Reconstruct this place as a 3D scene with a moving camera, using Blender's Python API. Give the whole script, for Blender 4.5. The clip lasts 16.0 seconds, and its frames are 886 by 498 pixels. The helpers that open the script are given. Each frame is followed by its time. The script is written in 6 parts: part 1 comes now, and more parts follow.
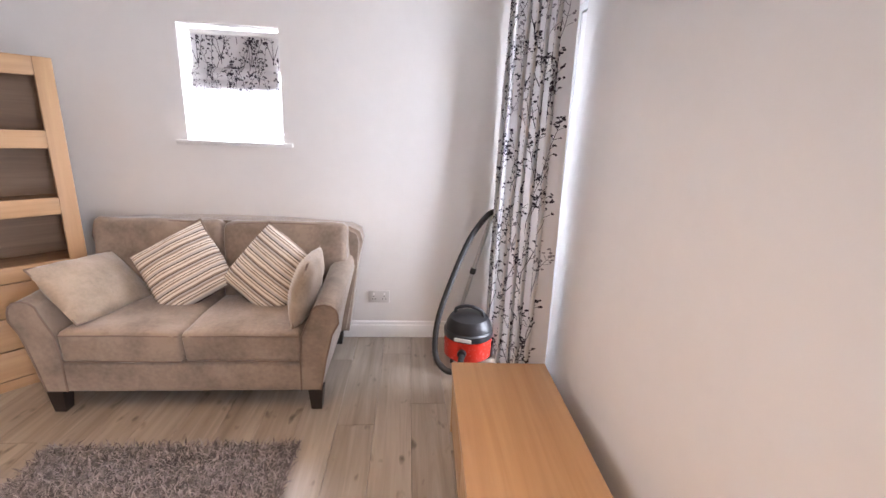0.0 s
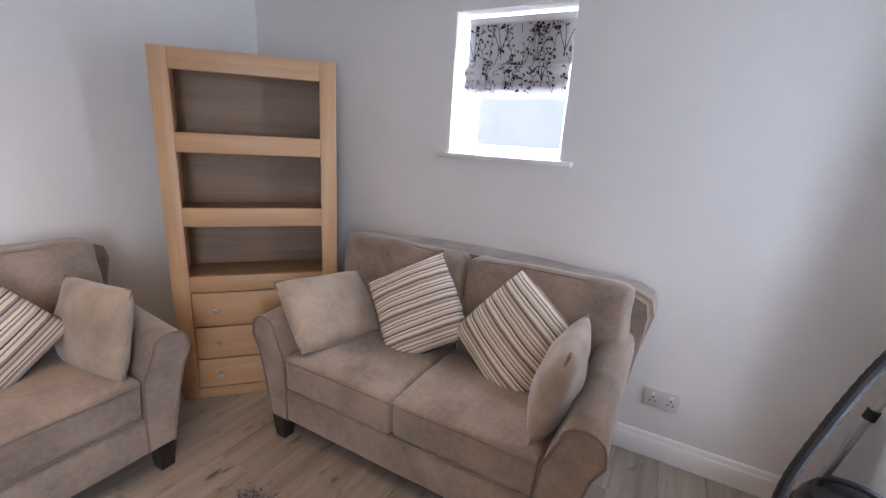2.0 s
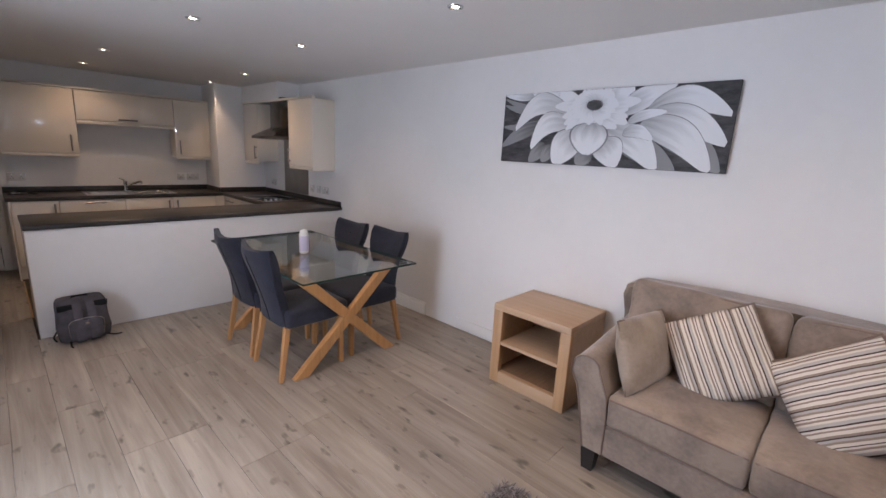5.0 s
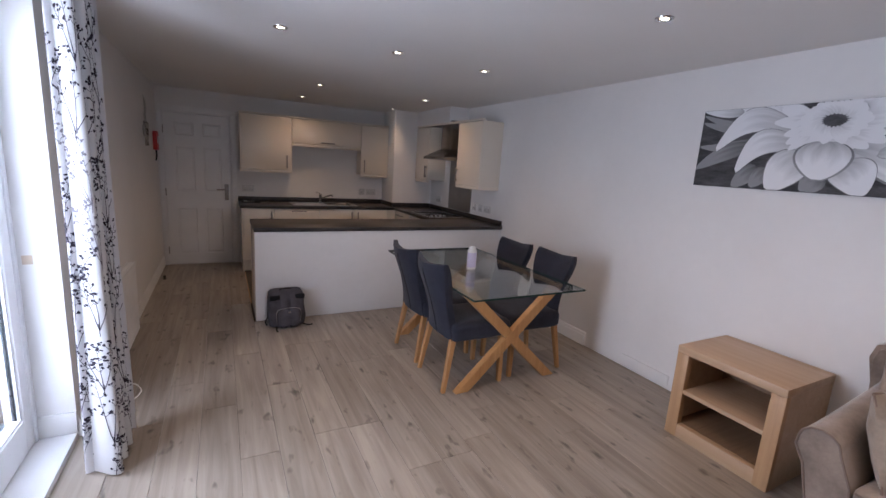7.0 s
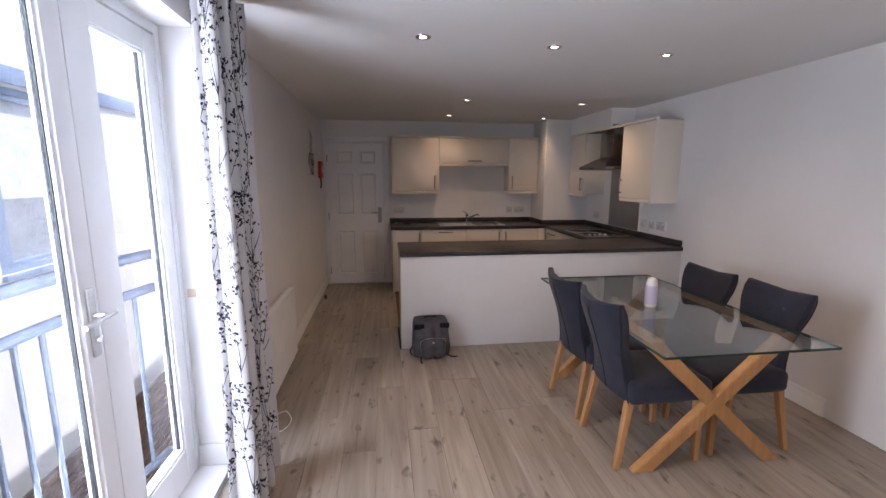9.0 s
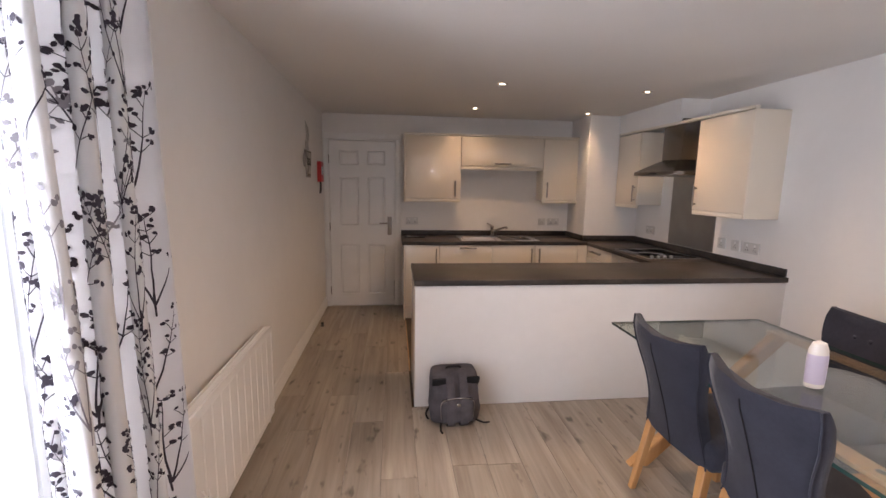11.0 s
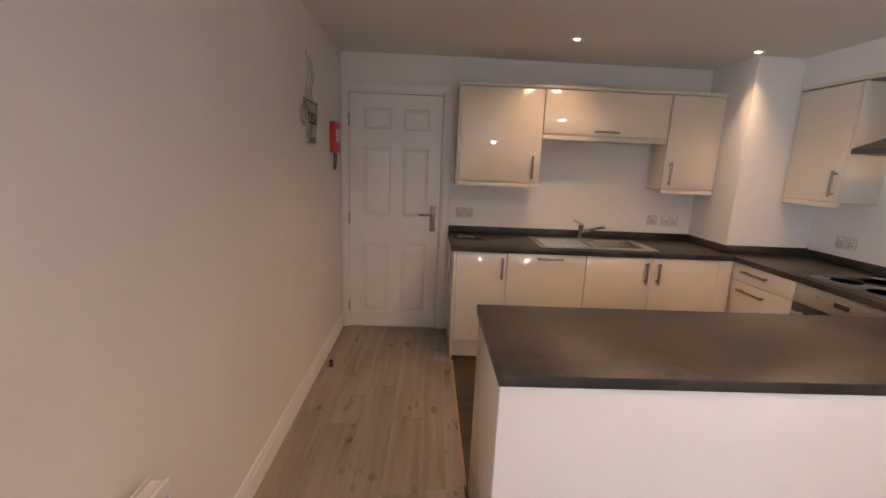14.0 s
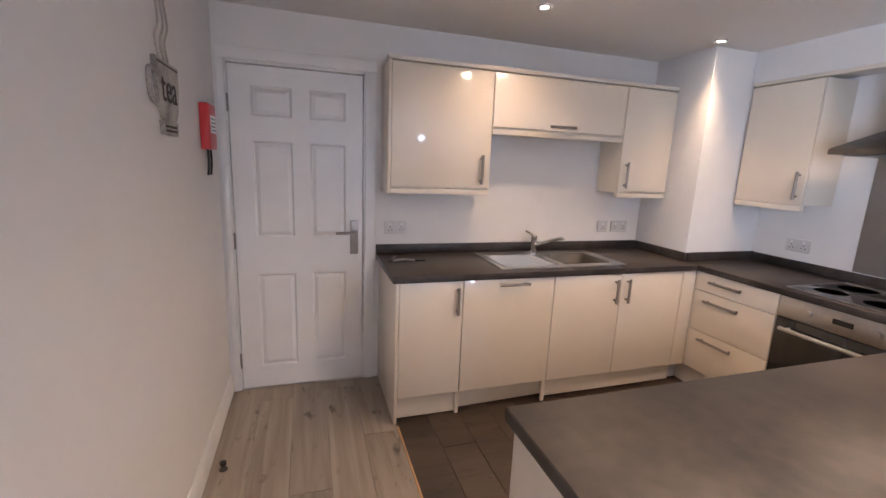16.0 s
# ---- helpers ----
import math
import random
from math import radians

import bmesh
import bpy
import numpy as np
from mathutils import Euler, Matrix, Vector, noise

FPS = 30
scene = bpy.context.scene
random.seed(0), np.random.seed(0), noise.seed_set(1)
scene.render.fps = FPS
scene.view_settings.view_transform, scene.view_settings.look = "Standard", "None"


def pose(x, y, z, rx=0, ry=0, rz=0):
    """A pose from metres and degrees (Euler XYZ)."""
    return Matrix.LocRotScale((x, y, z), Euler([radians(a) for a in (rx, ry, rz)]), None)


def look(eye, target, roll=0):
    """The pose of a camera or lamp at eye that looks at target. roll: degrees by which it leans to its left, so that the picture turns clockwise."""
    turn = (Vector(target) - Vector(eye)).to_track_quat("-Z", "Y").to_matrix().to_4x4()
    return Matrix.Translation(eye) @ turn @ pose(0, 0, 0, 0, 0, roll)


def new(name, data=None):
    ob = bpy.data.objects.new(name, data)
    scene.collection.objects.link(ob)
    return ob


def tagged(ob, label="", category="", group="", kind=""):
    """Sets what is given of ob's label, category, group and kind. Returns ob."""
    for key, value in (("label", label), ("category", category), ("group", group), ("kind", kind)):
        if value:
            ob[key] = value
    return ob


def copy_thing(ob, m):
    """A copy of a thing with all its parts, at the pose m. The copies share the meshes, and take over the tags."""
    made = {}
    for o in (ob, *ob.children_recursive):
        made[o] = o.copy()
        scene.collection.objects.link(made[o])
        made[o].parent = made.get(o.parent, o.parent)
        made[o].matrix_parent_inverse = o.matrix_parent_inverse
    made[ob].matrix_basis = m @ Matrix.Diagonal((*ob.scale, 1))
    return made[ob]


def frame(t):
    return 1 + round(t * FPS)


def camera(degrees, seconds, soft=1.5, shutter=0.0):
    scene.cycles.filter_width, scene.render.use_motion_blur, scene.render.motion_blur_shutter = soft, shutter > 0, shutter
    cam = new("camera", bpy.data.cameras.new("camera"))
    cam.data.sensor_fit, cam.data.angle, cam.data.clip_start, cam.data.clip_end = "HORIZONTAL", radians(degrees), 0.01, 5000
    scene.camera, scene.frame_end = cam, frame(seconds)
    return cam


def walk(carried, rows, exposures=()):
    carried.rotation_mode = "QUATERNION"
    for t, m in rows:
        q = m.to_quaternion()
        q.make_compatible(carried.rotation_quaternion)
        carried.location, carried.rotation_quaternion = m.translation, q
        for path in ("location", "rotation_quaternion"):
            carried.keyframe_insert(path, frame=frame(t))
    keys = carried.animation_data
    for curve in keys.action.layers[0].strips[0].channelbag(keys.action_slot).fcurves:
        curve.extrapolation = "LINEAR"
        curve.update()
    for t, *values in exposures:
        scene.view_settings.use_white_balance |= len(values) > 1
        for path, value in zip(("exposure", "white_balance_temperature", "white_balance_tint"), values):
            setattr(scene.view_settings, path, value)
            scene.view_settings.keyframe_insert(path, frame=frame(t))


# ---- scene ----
cam = camera(91.9, 16.0, soft=1.5)
PATH = [
    (0, (0.278, 0.257, 1.475), (0.447, 2.178, 0.946), 2.5),
    (0.5, (0.203, 0.481, 1.47), (0.264, 2.409, 0.942), 1.2),
    (1, (0.124, 0.696, 1.453), (-0.02, 2.619, 0.922), 1.4),
    (1.5, (0.106, 0.923, 1.511), (-0.516, 2.748, 0.979), 2.9),
    (2, (-0.01, 1.1, 1.441), (-0.923, 2.805, 0.931), 3.3),
    (2.5, (-0.043, 1.316, 1.429), (-1.348, 2.749, 0.937), 3.9),
    (3, (0.041, 1.44, 1.416), (-1.797, 2.112, 1.006), 4.9),
    (3.5, (0.108, 1.451, 1.455), (-1.819, 1.238, 0.966), 5.2),
    (4, (0.176, 1.417, 1.548), (-1.63, 0.706, 1.064), 3.9),
    (4.5, (0.211, 1.4, 1.558), (-1.405, 0.317, 1.093), 2.9),
    (5, (0.225, 1.37, 1.547), (-1.195, 0.029, 1.116), 3.0),
    (7.5, (0.375, 1.149, 1.534), (-0.341, -0.676, 1.137), 2.7),
    (8, (0.321, 1.056, 1.537), (-0.13, -0.85, 1.133), 1.3),
    (8.5, (0.271, 0.924, 1.542), (-0.009, -1.025, 1.192), 0.8),
    (9, (0.252, 0.755, 1.544), (-0.019, -1.198, 1.209), 0.2),
    (11.5, (0.251, -0.472, 1.503), (0.057, -2.441, 1.211), 1.5),
    (12, (0.265, -0.738, 1.511), (0.14, -2.713, 1.219), 1.2),
    (12.5, (0.285, -1.014, 1.495), (0.193, -2.988, 1.185), 1.1),
    (13, (0.304, -1.315, 1.507), (0.212, -3.282, 1.158), 0.8),
    (13.5, (0.31, -1.579, 1.5), (0.218, -3.541, 1.123), 1.8),
    (14, (0.341, -1.794, 1.479), (0.268, -3.753, 1.079), 2.5),
    (14.5, (0.424, -2.048, 1.487), (0.338, -4.006, 1.089), 2.1),
    (15, (0.471, -2.242, 1.487), (0.377, -4.198, 1.082), 1.5),
    (15.5, (0.527, -2.453, 1.498), (0.233, -4.39, 1.096), 2.6),
    (16, (0.595, -2.647, 1.491), (-0.006, -4.514, 1.099), 2.4),
]
EXPOSURES = [(0.0, 1.04, 6300, 20), (0.5, 0.84, 5950, 18), (1.0, 0.58, 5850, 16), (2.0, 0.34, 5750, 16), (2.5, 0.22, 5750, 16), (3.0, 0.0, 5650, 16), (3.5, 0.03, 5650, 16),
             (4.0, 0.38, 5700, 17), (5.0, 0.13, 5700, 17), (7.5, -0.20, 5650, 20), (8.0, 0.36, 5900, 20), (8.5, 0.14, 5900, 20), (9.0, 0.10, 5900, 20), (11.5, 0.84, 6400, 20), (12.5, 0.92, 6350, 20), (13.5, 0.84, 6350, 20),
             (14.0, 0.90, 6550, 20), (14.5, 1.20, 6550, 20), (15.5, 1.30, 6050, 19), (16.0, 1.55, 5500, 18)]
walk(cam, [(t, look(eye, target, roll)) for t, eye, target, roll in PATH], EXPOSURES)

# ---- light ----
SUN_EL, SUN_AZ = 56.0, 240.0   # degrees: height, and compass way (from +y towards +x) from which the sun shines
world = bpy.data.worlds.new("sky")
scene.world = world
world.use_nodes = True
wn = world.node_tree
sky = wn.nodes.new("ShaderNodeTexSky")
sky.sky_type, sky.sun_disc = "NISHITA", False
sky.sun_elevation, sky.sun_rotation = radians(SUN_EL), radians(SUN_AZ)
wn.links.new(sky.outputs[0], wn.nodes["Background"].inputs[0])
wn.nodes["Background"].inputs[1].default_value = 0.15

sun = new("sun", bpy.data.lights.new("sun", "SUN"))
sun.data.energy, sun.data.angle, sun.data.color = 4.8, radians(0.5), (1.0, 0.95, 0.88)
sx, sy = math.sin(radians(SUN_AZ)) * math.cos(radians(SUN_EL)), math.cos(radians(SUN_AZ)) * math.cos(radians(SUN_EL))
sun.matrix_world = look((sx * 30, sy * 30, math.sin(radians(SUN_EL)) * 30), (0, 0, 0))


def opening_light(eye, target, w, h, watts, color):
    lamp = new("opening_light", bpy.data.lights.new("opening_light", "AREA"))
    lamp.data.shape, lamp.data.size, lamp.data.size_y = "RECTANGLE", w, h
    lamp.data.energy, lamp.data.color = watts, color
    lamp.matrix_world = look(eye, target)
    return lamp


SKY = (0.88, 0.94, 1.0)
opening_light((1.42, -0.765, 1.15), (0, -0.765, 0.95), 1.25, 2.0, 112, SKY)
opening_light((1.42, 2.67, 1.15), (0, 2.67, 0.95), 0.48, 2.0, 48, SKY)
opening_light((-0.81, 3.40, 1.69), (-0.81, 0, 1.3), 0.5, 0.6, 30, SKY)

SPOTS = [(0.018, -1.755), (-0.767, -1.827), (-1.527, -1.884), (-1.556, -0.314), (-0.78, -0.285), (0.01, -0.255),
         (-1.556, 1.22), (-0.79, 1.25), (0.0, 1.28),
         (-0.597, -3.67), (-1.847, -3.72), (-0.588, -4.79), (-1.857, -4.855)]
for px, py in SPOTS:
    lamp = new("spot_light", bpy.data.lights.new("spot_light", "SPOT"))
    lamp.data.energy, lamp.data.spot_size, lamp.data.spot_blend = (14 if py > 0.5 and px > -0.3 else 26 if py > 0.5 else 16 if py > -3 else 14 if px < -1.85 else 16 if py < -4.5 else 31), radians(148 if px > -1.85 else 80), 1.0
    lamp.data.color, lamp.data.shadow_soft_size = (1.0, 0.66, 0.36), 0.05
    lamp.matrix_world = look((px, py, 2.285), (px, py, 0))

# ---- materials ----
def mat(name, color, rough=0.5, metal=0.0, vary=0.12, scale=6.0, bump=0.0, bscale=60.0, fine=0.0, stretch=(1, 1, 1),
        rand=0.0, coat=0.0, second=None, spec=0.5):
    """A plain procedural surface: base colour with broad mottling, a finer grain, relief and per-piece change."""
    m = bpy.data.materials.new(name)
    m.use_nodes = True
    n, l = m.node_tree.nodes, m.node_tree.links
    b = n["Principled BSDF"]
    b.inputs["Roughness"].default_value, b.inputs["Metallic"].default_value = rough, metal
    b.inputs["Coat Weight"].default_value, b.inputs["Coat Roughness"].default_value = coat, 0.05
    b.inputs["Specular IOR Level"].default_value = spec
    tc = n.new("ShaderNodeTexCoord")
    mp = n.new("ShaderNodeMapping")
    mp.inputs["Scale"].default_value = stretch
    l.new(tc.outputs["Object"], mp.inputs["Vector"])
    if rand:
        info = n.new("ShaderNodeObjectInfo")
        off = n.new("ShaderNodeVectorMath")
        off.operation = "MULTIPLY_ADD"
        l.new(info.outputs["Random"], off.inputs[0])
        off.inputs[1].default_value = (37, 53, 11)
        l.new(tc.outputs["Object"], off.inputs[2])
        l.new(off.outputs[0], mp.inputs["Vector"])
    big = n.new("ShaderNodeTexNoise")
    big.inputs["Scale"].default_value, big.inputs["Detail"].default_value = scale, 4
    l.new(mp.outputs[0], big.inputs["Vector"])
    small = n.new("ShaderNodeTexNoise")
    small.inputs["Scale"].default_value, small.inputs["Detail"].default_value = scale * 9, 5
    l.new(mp.outputs[0], small.inputs["Vector"])
    mix = n.new("ShaderNodeMix")
    mix.data_type = "RGBA"
    c2 = second or tuple(c * (1 - 2.2 * vary) for c in color)
    mix.inputs[6].default_value, mix.inputs[7].default_value = (*color, 1), (*c2, 1)
    ramp = n.new("ShaderNodeMapRange")
    ramp.inputs[1].default_value, ramp.inputs[2].default_value = 0.35, 0.75
    add = n.new("ShaderNodeMath")
    add.operation = "MULTIPLY_ADD"
    l.new(small.outputs[0], add.inputs[0])
    add.inputs[1].default_value = fine
    l.new(big.outputs[0], add.inputs[2])
    sub = n.new("ShaderNodeMath")
    sub.operation = "SUBTRACT"
    l.new(add.outputs[0], sub.inputs[0])
    sub.inputs[1].default_value = fine * 0.5
    l.new(sub.outputs[0], ramp.inputs[0])
    l.new(ramp.outputs[0], mix.inputs[0])
    out = mix.outputs[2]
    if rand:
        hsv = n.new("ShaderNodeHueSaturation")
        mr = n.new("ShaderNodeMapRange")
        mr.inputs[3].default_value, mr.inputs[4].default_value = 1 - rand, 1 + rand
        l.new(info.outputs["Random"], mr.inputs[0])
        l.new(mr.outputs[0], hsv.inputs["Value"])
        l.new(out, hsv.inputs["Color"])
        out = hsv.outputs[0]
    l.new(out, b.inputs["Base Color"])
    rr = n.new("ShaderNodeMapRange")
    rr.inputs[3].default_value, rr.inputs[4].default_value = max(0.02, rough - 0.06), min(1, rough + 0.08)
    l.new(small.outputs[0], rr.inputs[0])
    l.new(rr.outputs[0], b.inputs["Roughness"])
    if bump:
        nb = n.new("ShaderNodeTexNoise")
        nb.inputs["Scale"].default_value, nb.inputs["Detail"].default_value = bscale, 4
        l.new(mp.outputs[0], nb.inputs["Vector"])
        bp = n.new("ShaderNodeBump")
        bp.inputs["Strength"].default_value, bp.inputs["Distance"].default_value = bump, 0.004
        l.new(nb.outputs[0], bp.inputs["Height"])
        l.new(bp.outputs[0], b.inputs["Normal"])
    return m


def wood(name, light, dark, rough=0.45, axis=0, grain=1.0, rand=0.0, knots=0.0, soft=0.0):
    """Wood with long grain along the given axis of the object."""
    m = bpy.data.materials.new(name)
    m.use_nodes = True
    n, l = m.node_tree.nodes, m.node_tree.links
    b = n["Principled BSDF"]
    tc = n.new("ShaderNodeTexCoord")
    info = n.new("ShaderNodeObjectInfo")
    off = n.new("ShaderNodeVectorMath")
    off.operation = "MULTIPLY_ADD"
    l.new(info.outputs["Random"], off.inputs[0])
    off.inputs[1].default_value = (7.3, 5.1, 3.7)
    l.new(tc.outputs["Object"], off.inputs[2])
    s = [26 * grain] * 3
    s[axis] = 1.1
    mp = n.new("ShaderNodeMapping")
    mp.inputs["Scale"].default_value = s
    l.new(off.outputs[0], mp.inputs["Vector"])
    a = n.new("ShaderNodeTexNoise")
    a.inputs["Scale"].default_value, a.inputs["Detail"].default_value, a.inputs["Roughness"].default_value = 1.0, 6, 0.62
    a.inputs["Distortion"].default_value = 0.6
    l.new(mp.outputs[0], a.inputs["Vector"])
    s2 = [5.0 * grain] * 3
    s2[axis] = 0.8
    mp2 = n.new("ShaderNodeMapping")
    mp2.inputs["Scale"].default_value = s2
    l.new(off.outputs[0], mp2.inputs["Vector"])
    w = n.new("ShaderNodeTexNoise")
    w.inputs["Scale"].default_value, w.inputs["Detail"].default_value = 1.0, 3
    l.new(mp2.outputs[0], w.inputs["Vector"])
    fac = n.new("ShaderNodeMath")
    fac.operation = "MULTIPLY_ADD"
    l.new(w.outputs[0], fac.inputs[0])
    fac.inputs[1].default_value = 0.7
    l.new(a.outputs[0], fac.inputs[2])
    rng = n.new("ShaderNodeMapRange")
    rng.inputs[1].default_value, rng.inputs[2].default_value = 0.6 - soft, 1.1 + soft
    l.new(fac.outputs[0], rng.inputs[0])
    mix = n.new("ShaderNodeMix")
    mix.data_type = "RGBA"
    mix.inputs[6].default_value, mix.inputs[7].default_value = (*light, 1), (*dark, 1)
    l.new(rng.outputs[0], mix.inputs[0])
    out = mix.outputs[2]
    if knots:
        v = n.new("ShaderNodeTexNoise")
        v.inputs["Scale"].default_value, v.inputs["Detail"].default_value = 7.5, 2
        kmp = n.new("ShaderNodeMapping")
        ks = [2.2] * 3
        ks[axis] = 0.9
        kmp.inputs["Scale"].default_value = ks
        l.new(off.outputs[0], kmp.inputs["Vector"])
        l.new(kmp.outputs[0], v.inputs["Vector"])
        kr = n.new("ShaderNodeMapRange")
        kr.inputs[1].default_value, kr.inputs[2].default_value = 0.63, 0.76
        l.new(v.outputs[0], kr.inputs[0])
        km = n.new("ShaderNodeMath")
        km.operation = "MULTIPLY"
        l.new(kr.outputs[0], km.inputs[0])
        km.inputs[1].default_value = knots
        kx = n.new("ShaderNodeMix")
        kx.data_type = "RGBA"
        l.new(km.outputs[0], kx.inputs[0])
        l.new(out, kx.inputs[6])
        kx.inputs[7].default_value = (*[c * 0.35 for c in dark], 1)
        out = kx.outputs[2]
    if rand:
        hsv = n.new("ShaderNodeHueSaturation")
        mr = n.new("ShaderNodeMapRange")
        mr.inputs[3].default_value, mr.inputs[4].default_value = 1 - rand, 1 + rand
        l.new(info.outputs["Random"], mr.inputs[0])
        l.new(mr.outputs[0], hsv.inputs["Value"])
        l.new(out, hsv.inputs["Color"])
        out = hsv.outputs[0]
    l.new(out, b.inputs["Base Color"])
    rr = n.new("ShaderNodeMapRange")
    rr.inputs[3].default_value, rr.inputs[4].default_value = rough - 0.07, rough + 0.1
    l.new(a.outputs[0], rr.inputs[0])
    l.new(rr.outputs[0], b.inputs["Roughness"])
    bp = n.new("ShaderNodeBump")
    bp.inputs["Strength"].default_value, bp.inputs["Distance"].default_value = 0.12, 0.002
    l.new(a.outputs[0], bp.inputs["Height"])
    l.new(bp.outputs[0], b.inputs["Normal"])
    return m


def cloth(name, color, sheer=0.0, rough=0.9, vary=0.1, scale=5.0, weave=400.0, sheen=0.0, second=None):
    m = mat(name, color, rough, 0, vary, scale, 0.25, weave, 0.35, second=second, spec=0.2)
    n, l = m.node_tree.nodes, m.node_tree.links
    b = n["Principled BSDF"]
    b.inputs["Sheen Weight"].default_value = sheen
    b.inputs["Sheen Roughness"].default_value = 0.4
    if sheer:
        t = n.new("ShaderNodeBsdfTranslucent")
        t.inputs[0].default_value = (*color, 1)
        mx = n.new("ShaderNodeMixShader")
        mx.inputs[0].default_value = sheer
        l.new(b.outputs[0], mx.inputs[1])
        l.new(t.outputs[0], mx.inputs[2])
        l.new(mx.outputs[0], n["Material Output"].inputs["Surface"])
    return m


def stripes(name, axis=0):
    """Woven stripes in cream, taupe and dark brown."""
    m = cloth(name, (0.5, 0.45, 0.4), weave=300)
    n, l = m.node_tree.nodes, m.node_tree.links
    tc = n.new("ShaderNodeTexCoord")
    sep = n.new("ShaderNodeSeparateXYZ")
    l.new(tc.outputs["Object"], sep.inputs[0])
    wob = n.new("ShaderNodeTexNoise")
    wob.inputs["Scale"].default_value = 14
    l.new(tc.outputs["Object"], wob.inputs["Vector"])
    ad = n.new("ShaderNodeMath")
    ad.operation = "MULTIPLY_ADD"
    l.new(wob.outputs[0], ad.inputs[0])
    ad.inputs[1].default_value = 0.006
    l.new(sep.outputs[axis], ad.inputs[2])
    mu = n.new("ShaderNodeMath")
    mu.operation = "MULTIPLY"
    l.new(ad.outputs[0], mu.inputs[0])
    mu.inputs[1].default_value = 1 / 0.118
    fr = n.new("ShaderNodeMath")
    fr.operation = "FRACT"
    l.new(mu.outputs[0], fr.inputs[0])
    cr = n.new("ShaderNodeValToRGB")
    cr.color_ramp.interpolation = "CONSTANT"
    cream, taupe, brown, grey = (0.68, 0.61, 0.52, 1), (0.30, 0.235, 0.185, 1), (0.055, 0.034, 0.028, 1), (0.46, 0.42, 0.38, 1)
    bands = [(0, cream), (0.11, taupe), (0.17, cream), (0.24, brown), (0.29, grey), (0.40, cream), (0.47, taupe),
             (0.54, cream), (0.60, brown), (0.63, cream), (0.73, taupe), (0.80, grey), (0.88, brown), (0.92, taupe)]
    el = cr.color_ramp.elements
    el[0].position, el[0].color = bands[0]
    el[1].position, el[1].color = bands[-1]
    for p, c in bands[1:-1]:
        e = el.new(p)
        e.color = c
    l.new(fr.outputs[0], cr.inputs[0])
    l.new(cr.outputs[0], n["Principled BSDF"].inputs["Base Color"])
    return m


def pane_glass(name, tint, gloss=1.0):
    m = bpy.data.materials.new(name)
    m.use_nodes = True
    n, l = m.node_tree.nodes, m.node_tree.links
    n.remove(n["Principled BSDF"])
    t = n.new("ShaderNodeBsdfTransparent")
    t.inputs[0].default_value = (*tint, 1)
    g = n.new("ShaderNodeBsdfGlossy")
    g.inputs["Roughness"].default_value = 0.02
    f = n.new("ShaderNodeLayerWeight")
    f.inputs[0].default_value = 0.5
    pw = n.new("ShaderNodeMath")
    pw.operation = "POWER"
    l.new(f.outputs["Facing"], pw.inputs[0])
    pw.inputs[1].default_value = 4.0
    mu = n.new("ShaderNodeMath")
    mu.operation, mu.use_clamp = "MULTIPLY_ADD", True
    l.new(pw.outputs[0], mu.inputs[0])
    mu.inputs[1].default_value, mu.inputs[2].default_value = 0.8 * gloss, 0.03 * gloss
    mx = n.new("ShaderNodeMixShader")
    l.new(mu.outputs[0], mx.inputs[0])
    l.new(t.outputs[0], mx.inputs[1])
    l.new(g.outputs[0], mx.inputs[2])
    l.new(mx.outputs[0], n["Material Output"].inputs["Surface"])
    return m


def glow(name, color, strength):
    m = bpy.data.materials.new(name)
    m.use_nodes = True
    b = m.node_tree.nodes["Principled BSDF"]
    b.inputs["Emission Color"].default_value, b.inputs["Emission Strength"].default_value = (*color, 1), strength
    return m


WALL = mat("painted_plaster", (0.765, 0.745, 0.72), 0.75, vary=0.025, scale=1.6, bump=0.06, bscale=140, fine=0.3)
# wall paint darkened by an eighth, weaker daylight on the bar front put into colour
BAR_DIMMED = mat("bar_front_dimmed", (0.67, 0.652, 0.63), 0.6, vary=0.035, scale=1.8, bump=0.06, bscale=120, fine=0.3)
CEIL = mat("ceiling_paint", (0.80, 0.785, 0.76), 0.8, vary=0.02, scale=1.2, bump=0.05, bscale=120)
TRIM = mat("white_gloss_paint", (0.80, 0.79, 0.77), 0.32, vary=0.03, scale=4, bump=0.04, bscale=30)
UPVC = mat("white_frame", (0.82, 0.83, 0.84), 0.3, vary=0.02, scale=5)
PLANK = wood("laminate_plank", (0.405, 0.348, 0.286), (0.175, 0.142, 0.113), 0.36, axis=1, grain=0.75, soft=0.08, rand=0.08, knots=0.9)
VINYL = wood("dark_vinyl", (0.085, 0.060, 0.043), (0.028, 0.019, 0.014), 0.4, axis=0, grain=0.35, rand=0.08, knots=0.9)
JOINT = mat("joint_dark", (0.10, 0.075, 0.055), 0.8)
OAK_Y = wood("oak_veneer_y", (0.50, 0.315, 0.165), (0.37, 0.215, 0.105), 0.42, axis=1)
OAK_X = wood("oak_veneer_x", (0.50, 0.315, 0.165), (0.37, 0.215, 0.105), 0.42, axis=0)
OAK_Z = wood("oak_veneer_z", (0.50, 0.315, 0.165), (0.37, 0.215, 0.105), 0.42, axis=2)
# same oak darkened for recessed parts, their shade put into the colour
OAK_SHADED = wood("oak_inner_shaded", (0.30, 0.19, 0.11), (0.20, 0.12, 0.068), 0.5, axis=0)
OAK_PALE = wood("pale_oak_veneer", (0.52, 0.365, 0.23), (0.42, 0.28, 0.165), 0.4, axis=1)
